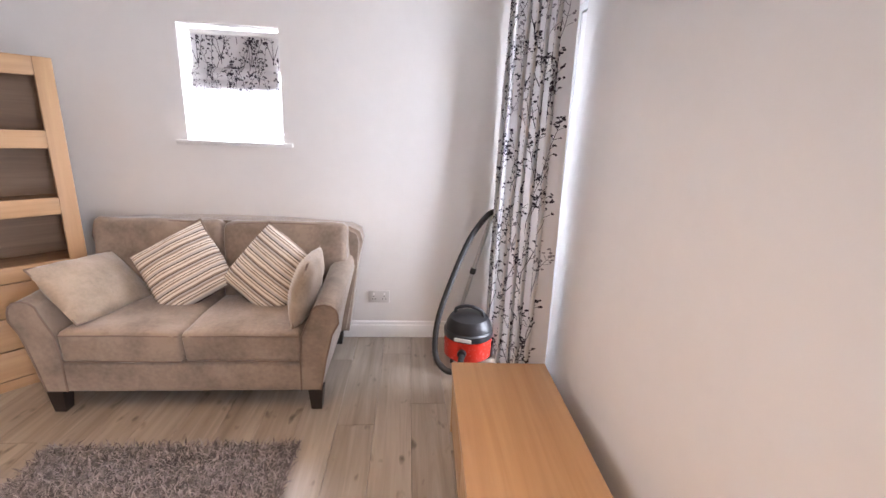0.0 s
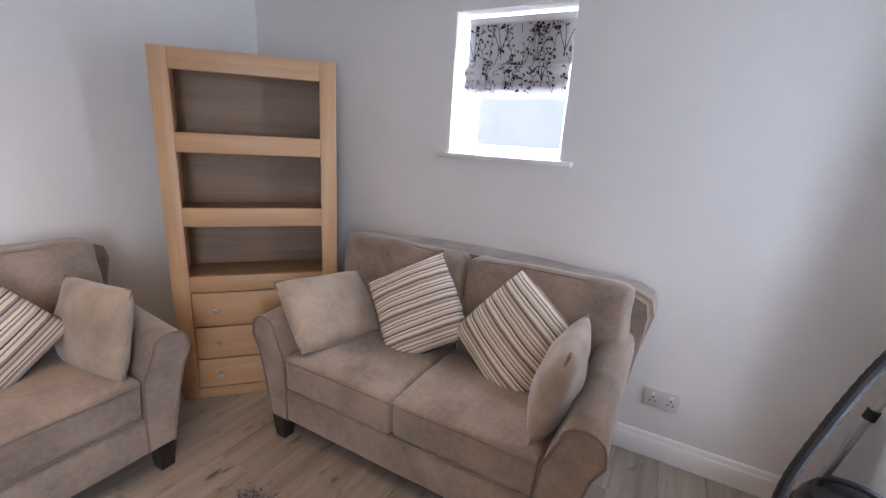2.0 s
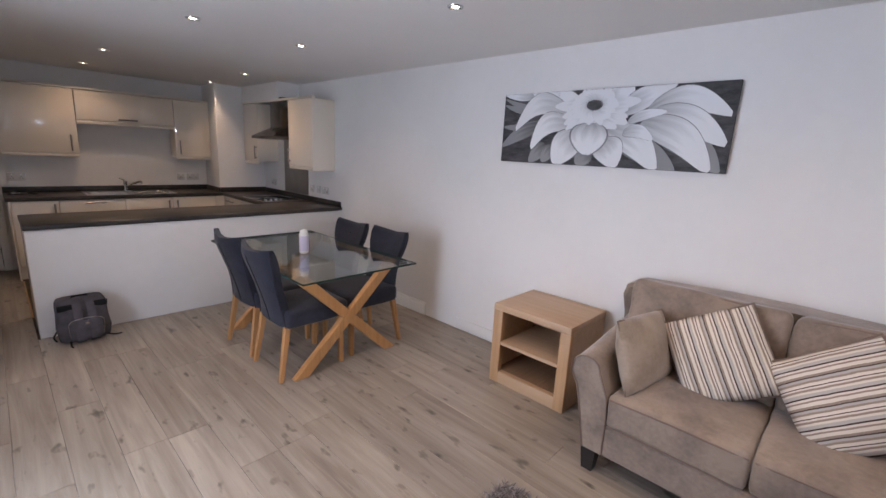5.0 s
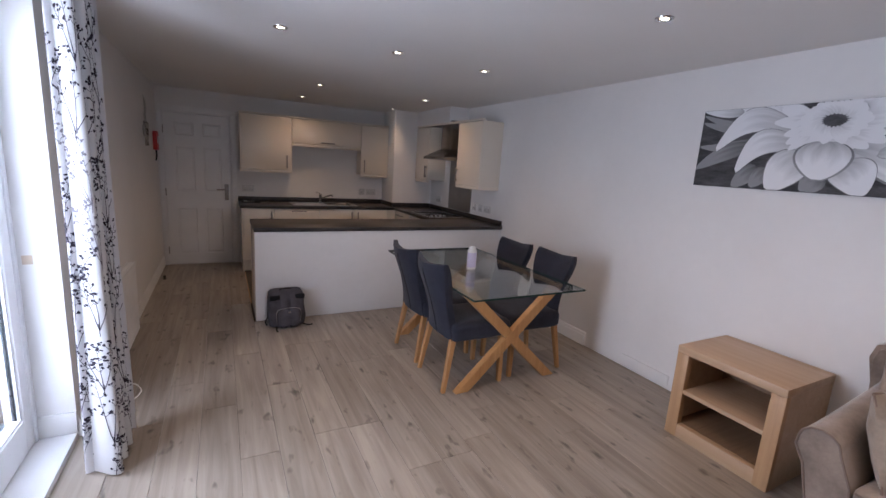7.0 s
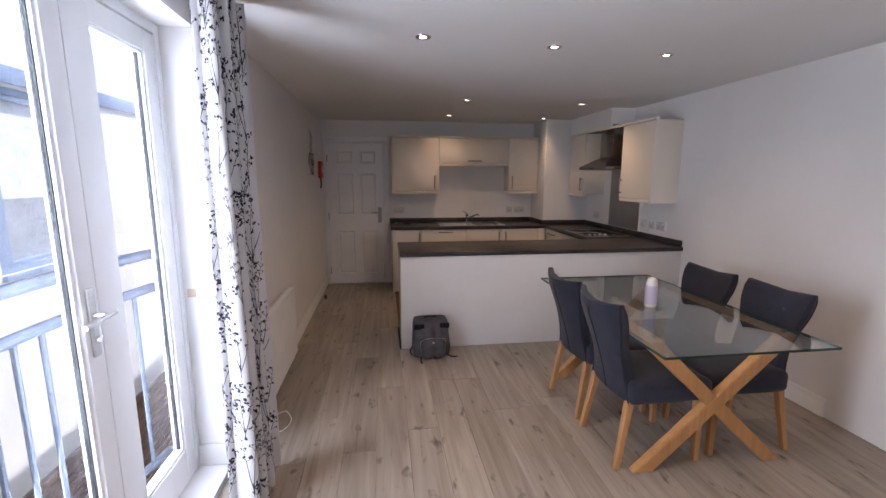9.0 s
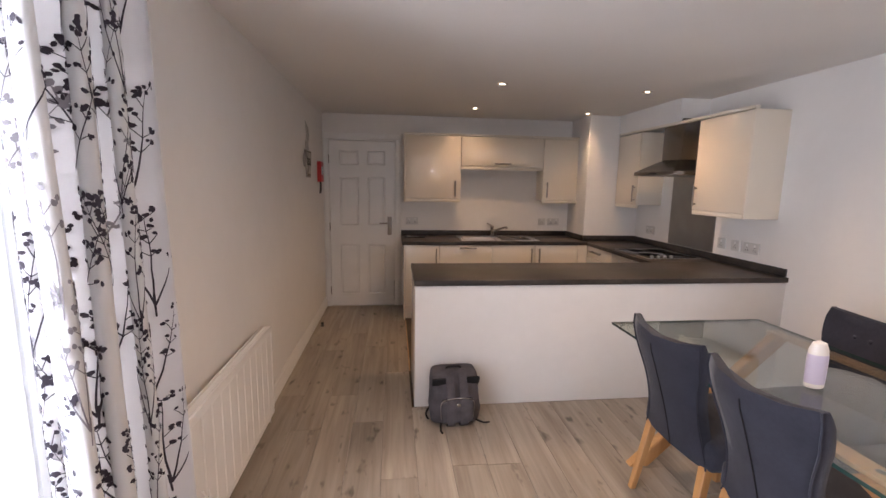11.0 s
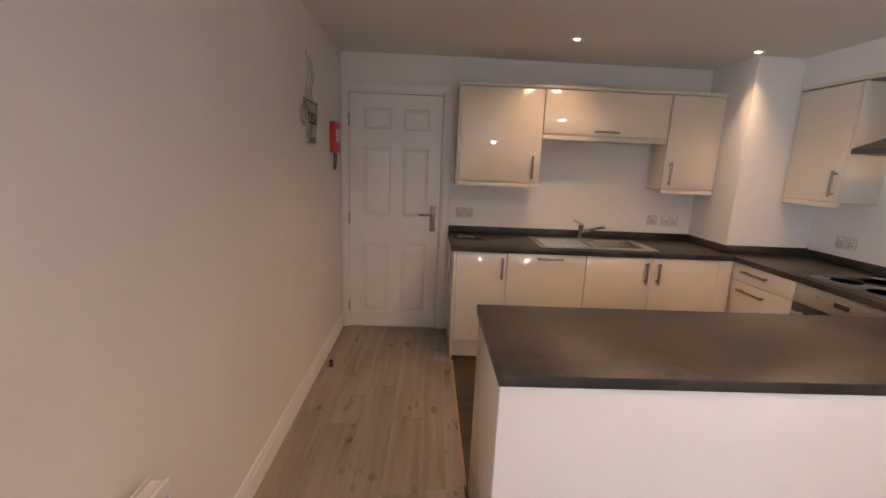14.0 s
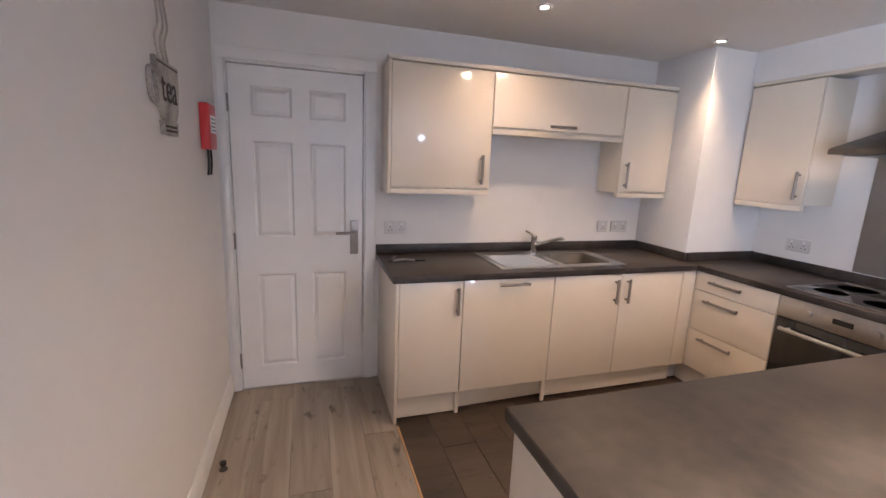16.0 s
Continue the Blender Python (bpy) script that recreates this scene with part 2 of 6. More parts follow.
OAK_LEG = wood("oak_leg", (0.50, 0.27, 0.105), (0.35, 0.17, 0.06), 0.4, axis=2)
TAUPE = cloth("taupe_chenille", (0.315, 0.246, 0.194), vary=0.22, scale=5.5, weave=260, sheen=0.5)
SEAM = cloth("piping_cord", (0.215, 0.158, 0.126), weave=300)
BEIGE = cloth("beige_chenille", (0.375, 0.300, 0.232), vary=0.16, scale=8, weave=260, sheen=0.5)
STRIPE_X = stripes("striped_weave_x", 0)
STRIPE_Z = stripes("striped_weave_z", 2)
NAVY = cloth("slate_fabric", (0.030, 0.032, 0.046), vary=0.14, scale=9, weave=350, sheen=0.15)
CURTAIN = cloth("curtain_cotton", (0.76, 0.745, 0.755), sheer=0.28, vary=0.03, weave=500)
PRINT = cloth("printed_ink", (0.05, 0.042, 0.055), sheer=0.08, weave=500)
PRINT_GREY = cloth("printed_ink_grey", (0.26, 0.24, 0.26), sheer=0.1, weave=500)
CREAM = mat("cream_gloss_door", (0.74, 0.66, 0.545), 0.32, vary=0.015, scale=2, coat=0.7)
CREAM.node_tree.nodes["Principled BSDF"].inputs["Coat IOR"].default_value = 1.62
CREAM.node_tree.nodes["Principled BSDF"].inputs["Coat Roughness"].default_value = 0.045
CARCASS = mat("cream_carcass", (0.72, 0.655, 0.55), 0.4, vary=0.02)
WORKTOP = mat("dark_stone_laminate", (0.024, 0.021, 0.020), 0.4, spec=0.34, second=(0.080, 0.066, 0.056), scale=1.9, bump=0.08, bscale=90, fine=0.5)
STEEL = mat("brushed_steel", (0.56, 0.55, 0.53), 0.28, 1.0, vary=0.06, scale=30, stretch=(1, 1, 8), fine=0.6)
CHROME = mat("chrome", (0.72, 0.72, 0.72), 0.12, 1.0, vary=0.02)
SPLASH = mat("grey_steel_sheet", (0.33, 0.32, 0.31), 0.35, 0.8, vary=0.06, scale=5)
BLACKGLASS = mat("black_glass", (0.01, 0.01, 0.012), 0.06, vary=0.02, coat=0.5)
BLACK = mat("black_plastic", (0.018, 0.018, 0.02), 0.35, vary=0.1, scale=20)
RUBBER = mat("black_rubber", (0.02, 0.02, 0.021), 0.55, vary=0.1, scale=20)
RED = mat("red_plastic", (0.62, 0.035, 0.02), 0.25, vary=0.05, coat=0.3)
REDBOX = mat("red_case", (0.55, 0.03, 0.03), 0.35, vary=0.05)
SOCKETPL = mat("socket_plastic", (0.60, 0.585, 0.56), 0.4, vary=0.03)
WHITEPL = mat("white_plastic", (0.80, 0.79, 0.77), 0.35, vary=0.02)
LILAC = mat("lilac_plastic", (0.62, 0.58, 0.74), 0.35, vary=0.03)
BACKPACK = cloth("grey_canvas", (0.088, 0.082, 0.092), vary=0.18, scale=14, weave=250)
BACKDARK = cloth("dark_webbing", (0.014, 0.014, 0.016), weave=300)
DARKWOOD = mat("dark_stained_foot", (0.018, 0.013, 0.012), 0.4, vary=0.2)
SHAG = mat("shag_pile", (0.20, 0.175, 0.17), 0.85, vary=0.3, scale=9, spec=0.2)
GLASS = pane_glass("window_glass", (0.97, 0.99, 1.0))
TABLEGLASS = pane_glass("table_glass", (0.86, 0.91, 0.90), 1.6)
GLASSEDGE = mat("glass_edge", (0.02, 0.05, 0.045), 0.1)
RAIL = mat("grey_painted_steel", (0.085, 0.10, 0.135), 0.4, vary=0.08)
RENDERED = mat("white_render", (0.86, 0.85, 0.82), 0.9, vary=0.04, scale=1.5, bump=0.2, bscale=50)
BLUEFRAME = mat("blue_grey_frame", (0.30, 0.38, 0.52), 0.4, vary=0.05)
BRICK = mat("brown_brick", (0.30, 0.17, 0.10), 0.85, vary=0.2, scale=5, rand=0.2)
PAVING = mat("paving", (0.30, 0.24, 0.19), 0.9, vary=0.2, scale=3, bump=0.2)
LAWN = mat("lawn", (0.12, 0.17, 0.05), 0.95, vary=0.3, scale=8, bump=0.4)
ROD = mat("pewter_pole", (0.10, 0.095, 0.09), 0.3, 0.9, vary=0.05)
BULB = glow("lit_bulb", (1.0, 0.80, 0.52), 12.0)
BLINDPALE = cloth("blind_lining", (0.74, 0.73, 0.72), sheer=0.28, vary=0.02)
BLINDCLOTH = cloth("blind_cotton", (0.66, 0.64, 0.65), sheer=0.04, vary=0.03, weave=500)
BLINDBACK = cloth("blind_blackout", (0.55, 0.54, 0.53), vary=0.02)
HANDLE = mat("brushed_nickel", (0.34, 0.31, 0.28), 0.36, 1.0, vary=0.06, scale=30, fine=0.5)
HOODSTEEL = mat("hood_steel", (0.23, 0.215, 0.20), 0.26, 1.0, vary=0.08, scale=20, stretch=(1, 1, 8), fine=0.5)
TAPE = mat("beige_tape", (0.62, 0.50, 0.38), 0.6, vary=0.1)

# ---- building tools ----
def finish(name, bm, material, smooth=35, extra=()):
    me = bpy.data.meshes.new(name)
    bmesh.ops.recalc_face_normals(bm, faces=bm.faces[:])
    bm.to_mesh(me)
    bm.free()
    for m in (material, *extra):
        me.materials.append(m)
    if smooth:
        me.polygons.foreach_set("use_smooth", [True] * len(me.polygons))
        me.set_sharp_from_angle(angle=radians(smooth))
    return me


def part(name, bm, material, parent, label="", smooth=35, m=None, extra=()):
    me = bm if isinstance(bm, bpy.types.Mesh) else finish(name, bm, material, smooth, extra)
    ob = new(name, me)
    ob.parent = parent
    if m is not None:
        ob.matrix_basis = m
    if label:
        ob["label"] = label
    return ob


def thing(name, m, label, category, group=""):
    ob = new(name)
    ob.empty_display_size = 0.1
    ob.matrix_basis = m
    return tagged(ob, label, category, group)


def structure(name, bm, material, label="", category="", smooth=35, extra=()):
    return tagged(new(name, finish(name, bm, material, smooth, extra)), label, category, "", "structure")


def B():
    return bmesh.new()


def box(bm, x0, x1, y0, y1, z0, z1, bev=0.0, seg=2, m=None):
    v = bmesh.ops.create_cube(bm, size=1)["verts"]
    for p in v:
        p.co = Vector((x0 + (p.co.x + 0.5) * (x1 - x0), y0 + (p.co.y + 0.5) * (y1 - y0), z0 + (p.co.z + 0.5) * (z1 - z0)))
    if m is not None:
        bmesh.ops.transform(bm, matrix=m, verts=v)
    if bev:
        e = list({k for p in v for k in p.link_edges})
        bmesh.ops.bevel(bm, geom=e, offset=bev, segments=seg, profile=0.5, affect="EDGES", clamp_overlap=True)
    return bm


def boxed(x0, x1, y0, y1, z0, z1, bev=0.0, seg=2):
    return box(B(), min(x0, x1), max(x0, x1), min(y0, y1), max(y0, y1), min(z0, z1), max(z0, z1), bev, seg)


def loft(bm, rings, close=True, caps=True):
    rows = [[bm.verts.new(p) for p in r] for r in rings]
    n = len(rows[0])
    for a, b in zip(rows, rows[1:]):
        for i in range(n if close else n - 1):
            bm.faces.new((a[i], a[(i + 1) % n], b[(i + 1) % n], b[i]))
    if caps and close:
        bm.faces.new(rows[0][::-1])
        bm.faces.new(rows[-1])
    return bm


def tube(bm, pts, r, n=10, caps=True):
    pts = [Vector(p) for p in pts]
    rings, up = [], None
    for i, p in enumerate(pts):
        d = (pts[min(i + 1, len(pts) - 1)] - pts[max(i - 1, 0)]).normalized()
        if up is None:
            up = d.orthogonal().normalized()
        up = (up - d * up.dot(d)).normalized()
        side = d.cross(up)
        rad = r[i] if isinstance(r, (list, tuple)) else r
        rings.append([p + (up * math.cos(a) + side * math.sin(a)) * rad for a in (math.tau * k / n for k in range(n))])
    return loft(bm, rings, True, caps)


def lathe(bm, profile, n=24, cx=0.0, cy=0.0, squash=1.0):
    rings = [[(cx + r * math.cos(math.tau * k / n), cy + squash * r * math.sin(math.tau * k / n), z) for k in range(n)] for r, z in profile]
    return loft(bm, rings)


def bezier(p, n=16):
    """Smooth run of points through p."""
    p = [Vector(q) for q in p]
    out = []
    for i in range(len(p) - 1):
        a, b, c, d = p[max(i - 1, 0)], p[i], p[i + 1], p[min(i + 2, len(p) - 1)]
        for k in range(n):
            t = k / n
            out.append(0.5 * ((2 * b) + (c - a) * t + (2 * a - 5 * b + 4 * c - d) * t * t + (3 * b - a - 3 * c + d) * t ** 3))
    return out + [p[-1]]


def prism(bm, poly, axis, a, b):
    """A flat outline, in the two other axes, drawn out along one axis."""
    def at(p, w):
        q = list(p)
        q.insert(axis, w)
        return q
    return loft(bm, [[at(p, a) for p in poly], [at(p, b) for p in poly]])


def soft_box(bm, hx, hy, hz, r, puff=0.0, n=9, wob=0.0, m=None, seed=0.0):
    """An upholstered block: rounded edges, swelling top and bottom, slightly uneven."""
    cs = [-1, -0.97, -0.9] + [-0.75 + 1.5 * k / n for k in range(n + 1)] + [0.9, 0.97, 1]
    made = []
    h = (hx, hy, hz)
    for ax in range(3):
        for sg in (-1, 1):
            u, v = [i for i in range(3) if i != ax]
            grid = []
            for a in cs:
                row = []
                for b in cs:
                    p = [0, 0, 0]
                    p[ax], p[u], p[v] = sg * h[ax], a * h[u], b * h[v]
                    q = [max(-(h[i] - r), min(h[i] - r, p[i])) for i in range(3)]
                    d = Vector(p) - Vector(q)
                    w = Vector(q) + (d.normalized() * r if d.length > 1e-9 else d)
                    w.z += puff * (w.z / hz) * (1 - (w.x / hx) ** 2) * (1 - (w.y / hy) ** 2)
                    if wob:
                        w += noise.noise_vector((w + Vector((seed, seed, seed))) * 7) * wob
                    row.append(bm.verts.new(w))
                grid.append(row)
            for i in range(len(cs) - 1):
                for j in range(len(cs) - 1):
                    bm.faces.new((grid[i][j], grid[i + 1][j], grid[i + 1][j + 1], grid[i][j + 1]))
            made += [x for row in grid for x in row]
    bmesh.ops.remove_doubles(bm, verts=made, dist=0.0004)
    if m is not None:
        bmesh.ops.transform(bm, matrix=m, verts=[x for x in made if x.is_valid])
    return bm


def pillow(w, h, d, seed=0.0, n=22):
    """A filled cushion, standing in the xz plane, thick along y, with drawn-out corners."""
    bm = B()
    for sg in (-1, 1):
        g = []
        for i in range(n + 1):
            row = []
            for j in range(n + 1):
                u, v = 2 * i / n - 1, 2 * j / n - 1
                k = (max(0, 1 - abs(u) ** 2.6) * max(0, 1 - abs(v) ** 2.6)) ** 0.55
                pin_u, pin_v = 1 - 0.05 * (1 - v * v), 1 - 0.05 * (1 - u * u)
                p = Vector((u * w / 2 * pin_v, sg * d / 2 * k, v * h / 2 * pin_u))
                p += noise.noise_vector(Vector((u * 1.7 + seed, v * 1.7, seed + sg))) * 0.012 * (0.2 + k)
                if i in (0, n) or j in (0, n):
                    p.y = noise.noise(Vector((u * 1.5 + seed, v * 1.5, seed))) * 0.01
                row.append(bm.verts.new(p))
            g.append(row)
        for i in range(n):
            for j in range(n):
                bm.faces.new((g[i][j], g[i + 1][j], g[i + 1][j + 1], g[i][j + 1]))
    bmesh.ops.remove_doubles(bm, verts=bm.verts[:], dist=0.004)
    return bm


def pillow_edge(w, h, seed=0.0, r=0.006):
    pts = []
    for k in range(48):
        s, t = divmod(k, 12)
        t = t / 6 - 1
        u, v = [(t, -1), (1, t), (-t, 1), (-1, -t)][s]
        y = noise.noise(Vector((u * 1.5 + seed, v * 1.5, seed))) * 0.01
        pts.append((u * w / 2 * (1 - 0.05 * (1 - u * u) if abs(v) == 1 else 1 - 0.05 * (1 - v * v)) if abs(u) == 1 else u * w / 2, y,
                    v * h / 2 * (1 - 0.05 * (1 - u * u)) if abs(v) == 1 else v * h / 2))
    return tube(B(), pts + pts[:1], r, 6)


def word(text, size, depth=0.001):
    """Letters in the built-in font, as a mesh in the xy plane."""
    cu = bpy.data.curves.new("letters", "FONT")
    cu.body, cu.size, cu.extrude, cu.align_x, cu.align_y = text, size, depth, "CENTER", "CENTER"
    ob = bpy.data.objects.new("letters", cu)
    scene.collection.objects.link(ob)
    bpy.context.view_layer.update()
    me = bpy.data.meshes.new_from_object(ob.evaluated_get(bpy.context.evaluated_depsgraph_get()))
    bpy.data.objects.remove(ob)
    me.materials.clear()
    return me

# ---- the room ----
XR, XL, YE, YK, ZC = 1.08, -2.57, 3.157, -5.44, 2.30
T = 0.28
FD = (-1.45, -0.08)      # french doors, along y
SD = (2.38, 2.92)        # second glazed door, along y
ZO = 2.20                # head of the openings
WX, WZ = (-1.107, -0.52), (1.355, 2.033)   # small window
DX, DZ = (0.236, 1.026), 2.012           # inner door

bm = B()
for a, b, c, d in ((YK - T, FD[0], 0, ZC), (FD[1], SD[0], 0, ZC), (SD[1], YE + T, 0, ZC), (FD[0], FD[1], ZO, ZC), (SD[0], SD[1], ZO, ZC)):
    box(bm, XR, XR + T, a, b, c - (0.0 if c else 0.25), d)
for a, b in (FD, SD):
    box(bm, XR, XR + T, a, b, -0.25, 0.0)
structure("wall_east", bm, WALL, "off-white painted plaster wall with glazed doors", "wall")
bm = B()
box(bm, XL - T, XL, YK - T, YE + T, -0.25, ZC)
structure("wall_west", bm, WALL, "long off-white painted plaster wall", "wall")
bm = B()
box(bm, XL, WX[0], YE, YE + T, -0.25, ZC)
box(bm, WX[1], XR, YE, YE + T, -0.25, ZC)
box(bm, WX[0], WX[1], YE, YE + T, -0.25, WZ[0])
box(bm, WX[0], WX[1], YE, YE + T, WZ[1], ZC)
structure("wall_north", bm, WALL, "off-white plaster end wall with a small window", "wall")
bm = B()
box(bm, XL, DX[0], YK - T, YK, -0.25, ZC)
box(bm, DX[1], XR, YK - T, YK, -0.25, ZC)
box(bm, DX[0], DX[1], YK - T, YK, DZ, ZC)
box(bm, DX[0], DX[1], YK - T, YK, -0.25, -0.01)
structure("wall_south", bm, WALL, "off-white plaster kitchen wall", "wall")
bm = B()
box(bm, XL, -1.935, YK, -4.944, 0, ZC, 0.004)
box(bm, XL, -2.286, -4.9435, -3.90, 2.101, ZC)
structure("wall_column", bm, WALL, "boxed-in corner column painted off-white", "column")
bm = B()
box(bm, XL - T, XR + T, YK - T - 1.3, YE + T, ZC, ZC + 0.3)
structure("ceiling", bm, CEIL, "flat off-white painted ceiling", "ceiling")
bm = B()
box(bm, XL - T, XR + T, YK - T - 1.2, YE + T, -0.26, -0.012)
floor = structure("floor", bm, JOINT, "grey-brown oak laminate floor", "floor")
# unseen walls added behind the inner door, keeping daylight from its gaps
bm = B()
box(bm, XL - T, XR + T, YK - T - 1.3, YK - T - 1.2, -0.25, ZC)
for a, b in ((XL - T, XL), (XR, XR + T)):
    box(bm, a, b, YK - T - 1.2, YK - T, -0.25, ZC)
structure("wall_light_block", bm, WALL, "unseen plain walls added behind the door to block daylight", "wall")


def skirting(name, runs):
    """Runs of moulded skirting: (x0, y0, x1, y1), with the room on the left of each run."""
    bm = B()
    for x0, y0, x1, y1 in runs:
        d = Vector((x1 - x0, y1 - y0, 0)).normalized()
        n = Vector((-d.y, d.x, 0))
        prof = [(0, 0.001), (0.016, 0.001), (0.016, 0.088), (0.013, 0.096), (0.010, 0.1), (0.010, 0.112), (0.006, 0.122), (0, 0.125)]
        loft(bm, [[Vector((x, y, 0)) + n * a + Vector((0, 0, b)) for a, b in prof] for x, y in ((x0, y0), (x1, y1))])
    return structure(name, bm, TRIM, "white moulded skirting board", "skirting")


skirting("baseboard_north", [(XR, YE, XL, YE)])
skirting("baseboard_east", [(XR, YK, XR, FD[0]), (XR, FD[1], XR, SD[0]), (XR, SD[1], XR, YE)])
skirting("baseboard_west", [(XL, -1.46, XL, -2.94)])
bm = B()
box(bm, XL, XL + 0.012, -1.05, -0.62, 0.02, 0.105, 0.002)
structure("trim_access_panel", bm, WALL, "painted access panel low on the wall", "panel")


# ---- inner door ----
def inner_door():
    bm = B()
    y = YK
    for a, b in ((DX[0] - 0.060, DX[0] + 0.004), (DX[1] - 0.004, DX[1] + 0.034)):
        box(bm, a, b, y - 0.002, y + 0.016, 0, DZ + 0.005, 0.004)
    box(bm, DX[0] - 0.060, DX[1] + 0.034, y - 0.002, y + 0.016, DZ + 0.005, DZ + 0.07, 0.004)
    for a, b in ((DX[0], DX[0] + 0.012), (DX[1] - 0.012, DX[1])):
        box(bm, a, b, y - 0.15, y, 0, DZ)
    box(bm, DX[0], DX[1], y - 0.15, y, DZ - 0.012, DZ)
    structure("door_frame", bm, TRIM, "white painted door frame", "door frame")
    d = thing("door_1", pose(0, y - 0.008, 0), "closed white six-panel moulded door", "door")
    d["kind"] = "structure"
    x0, x1 = DX[0] + 0.017, DX[1] - 0.017
    bm = B()
    cols = [(x0, x0 + 0.105), (0.570, 0.670), (x1 - 0.115, x1)]
    rows = [(0.006, 0.15), (0.765, 1.0), (1.575, 1.715), (1.885, DZ - 0.018)]
    for a, b in cols:
        box(bm, a, b, -0.04, 0, 0.006, DZ - 0.018)
    for a, b in rows:
        box(bm, cols[0][1], cols[1][0], -0.04, 0, a, b)
        box(bm, cols[1][1], cols[2][0], -0.04, 0, a, b)
    part("leaf", bm, TRIM, d)
    for (z0, z1) in ((0.15, 0.765), (1.0, 1.575), (1.715, 1.885)):
        for a, b in ((cols[0][1], cols[1][0]), (cols[1][1], cols[2][0])):
            bm = B()
            i, k = 0.012, 0.034
            loft(bm, [[(a, 0, z0), (b, 0, z0), (b, 0, z1), (a, 0, z1)],
                      [(a + i, -0.011, z0 + i), (b - i, -0.011, z0 + i), (b - i, -0.011, z1 - i), (a + i, -0.011, z1 - i)],
                      [(a + k, -0.003, z0 + k), (b - k, -0.003, z0 + k), (b - k, -0.003, z1 - k), (a + k, -0.003, z1 - k)]], caps=False)
            f = bm.verts[:]
            bm.faces.new(f[8:12])
            part("panel", bm, TRIM, d, smooth=0)
    h = part("handle_plate", boxed(0.281, 0.331, 0.0, 0.010, 0.885, 1.105, 0.003), HANDLE, d, "brushed steel lever handle plate")
    bm = B()
    tube(bm, [(0.306, 0.008, 1.03), (0.306, 0.05, 1.03)], 0.009)
    tube(bm, bezier([(0.306, 0.05, 1.03), (0.345, 0.053, 1.03), (0.425, 0.05, 1.028)], 6), 0.009)
    part("lever", bm, HANDLE, h)
    for z in (0.2, 0.98, 1.78):
        bm = B()
        tube(bm, [(x1 + 0.006, 0.006, z - 0.05), (x1 + 0.006, 0.006, z + 0.05)], 0.006, 8)
        part("hinge", bm, HANDLE, d)


inner_door()


# ---- glazed doors ----
def glazed_leaf(y0, y1, parent_pose, handle_side=0, lock=0):
    """One leaf of a white glazed door in the yz plane, on x = 0."""
    d = thing("glazed_door", parent_pose, "white framed glazed door leaf with clear full-length glass", "glazed door", "glazed doors to the balcony")
    s, z0, z1, rb, rt = 0.085, 0.035, ZO - 0.05, 0.17, 0.085
    sa, sb = (s + 0.055 if lock < 0 else s), (s + 0.055 if lock > 0 else s)
    bm = B()
    box(bm, -0.03, 0.03, y0, y0 + sa, z0, z1, 0.004)
    box(bm, -0.03, 0.03, y1 - sb, y1, z0, z1, 0.004)
    part("stile", bm, UPVC, d)
    part("bottom_rail", boxed(-0.028, 0.028, y0 + sa, y1 - sb, z0, z0 + rb), UPVC, d)
    part("top_rail", boxed(-0.028, 0.028, y0 + sa, y1 - sb, z1 - rt, z1), UPVC, d)
    a, b, c, e = y0 + sa, y1 - sb, z0 + rb, z1 - rt
    bm = B()
    for q in ((a, a + 0.014, c, e), (b - 0.014, b, c, e), (a + 0.014, b - 0.014, c, c + 0.014), (a + 0.014, b - 0.014, e - 0.014, e)):
        box(bm, -0.02, 0.02, *q)
    part("bead", bm, UPVC, d)
    bm = B()
    for q in ((a + 0.014, a + 0.018, c + 0.014, e - 0.014), (b - 0.018, b - 0.014, c + 0.014, e - 0.014)):
        box(bm, -0.008, 0.008, *q)
    part("gasket", bm, RUBBER, d)
    p = part("pane", boxed(-0.004, 0.004, a + 0.018, b - 0.018, c + 0.014, e - 0.014), GLASS, d)
    p.visible_shadow = False
    if handle_side:
        yc = y1 - 0.045 if handle_side > 0 else y0 + 0.045
        plate = part("handle_plate", boxed(-0.041, -0.03, yc - 0.018, yc + 0.018, 0.93, 1.17, 0.004), STEEL, d, "brushed steel lever handle plate")
        bm = B()
        tube(bm, [(-0.04, yc, 1.075), (-0.078, yc, 1.075)], 0.009)
        tube(bm, bezier([(-0.078, yc, 1.075), (-0.083, yc - handle_side * -0.04, 1.073), (-0.078, yc + handle_side * -0.11, 1.065)], 6), 0.009)
        part("lever", bm, STEEL, plate)
        part("cylinder", tube(B(), [(-0.04, yc, 0.99), (-0.052, yc, 0.99)], 0.012), CHROME, plate)
    return d


def door_set(name, y0, y1, split, label):
    bm = B()
    x = XR + 0.155
    for a, b in ((y0, y0 + 0.035), (y1 - 0.035, y1)):
        box(bm, x, x + 0.075, a, b, 0.0, ZO, 0.003)
    box(bm, x, x + 0.075, y0 + 0.035, y1 - 0.035, ZO - 0.045, ZO, 0.003)
    box(bm, XR + 0.001, x + 0.08, y0 + 0.0, y1 - 0.0, 0.0, 0.03, 0.003)
    structure(name, bm, UPVC, label, "door frame")
    bm = B()
    for a in (y0, y1 - 0.014):
        box(bm, XR - 0.002, x, a, a + 0.014, 0.03, 0.15, 0.003)
    structure(name + "_baseboard", bm, TRIM, "white skirting returned into the reveal", "skirting")
    edges = [y0 + 0.037, *split, y1 - 0.037]
    for k, (a, b) in enumerate(zip(edges, edges[1:])):
        glazed_leaf(a + 0.002, b - 0.002, pose(x + 0.036, 0, 0), 0 if len(split) == 0 or k == 0 else -1, 0 if not split else 1 if k == 0 else 0)


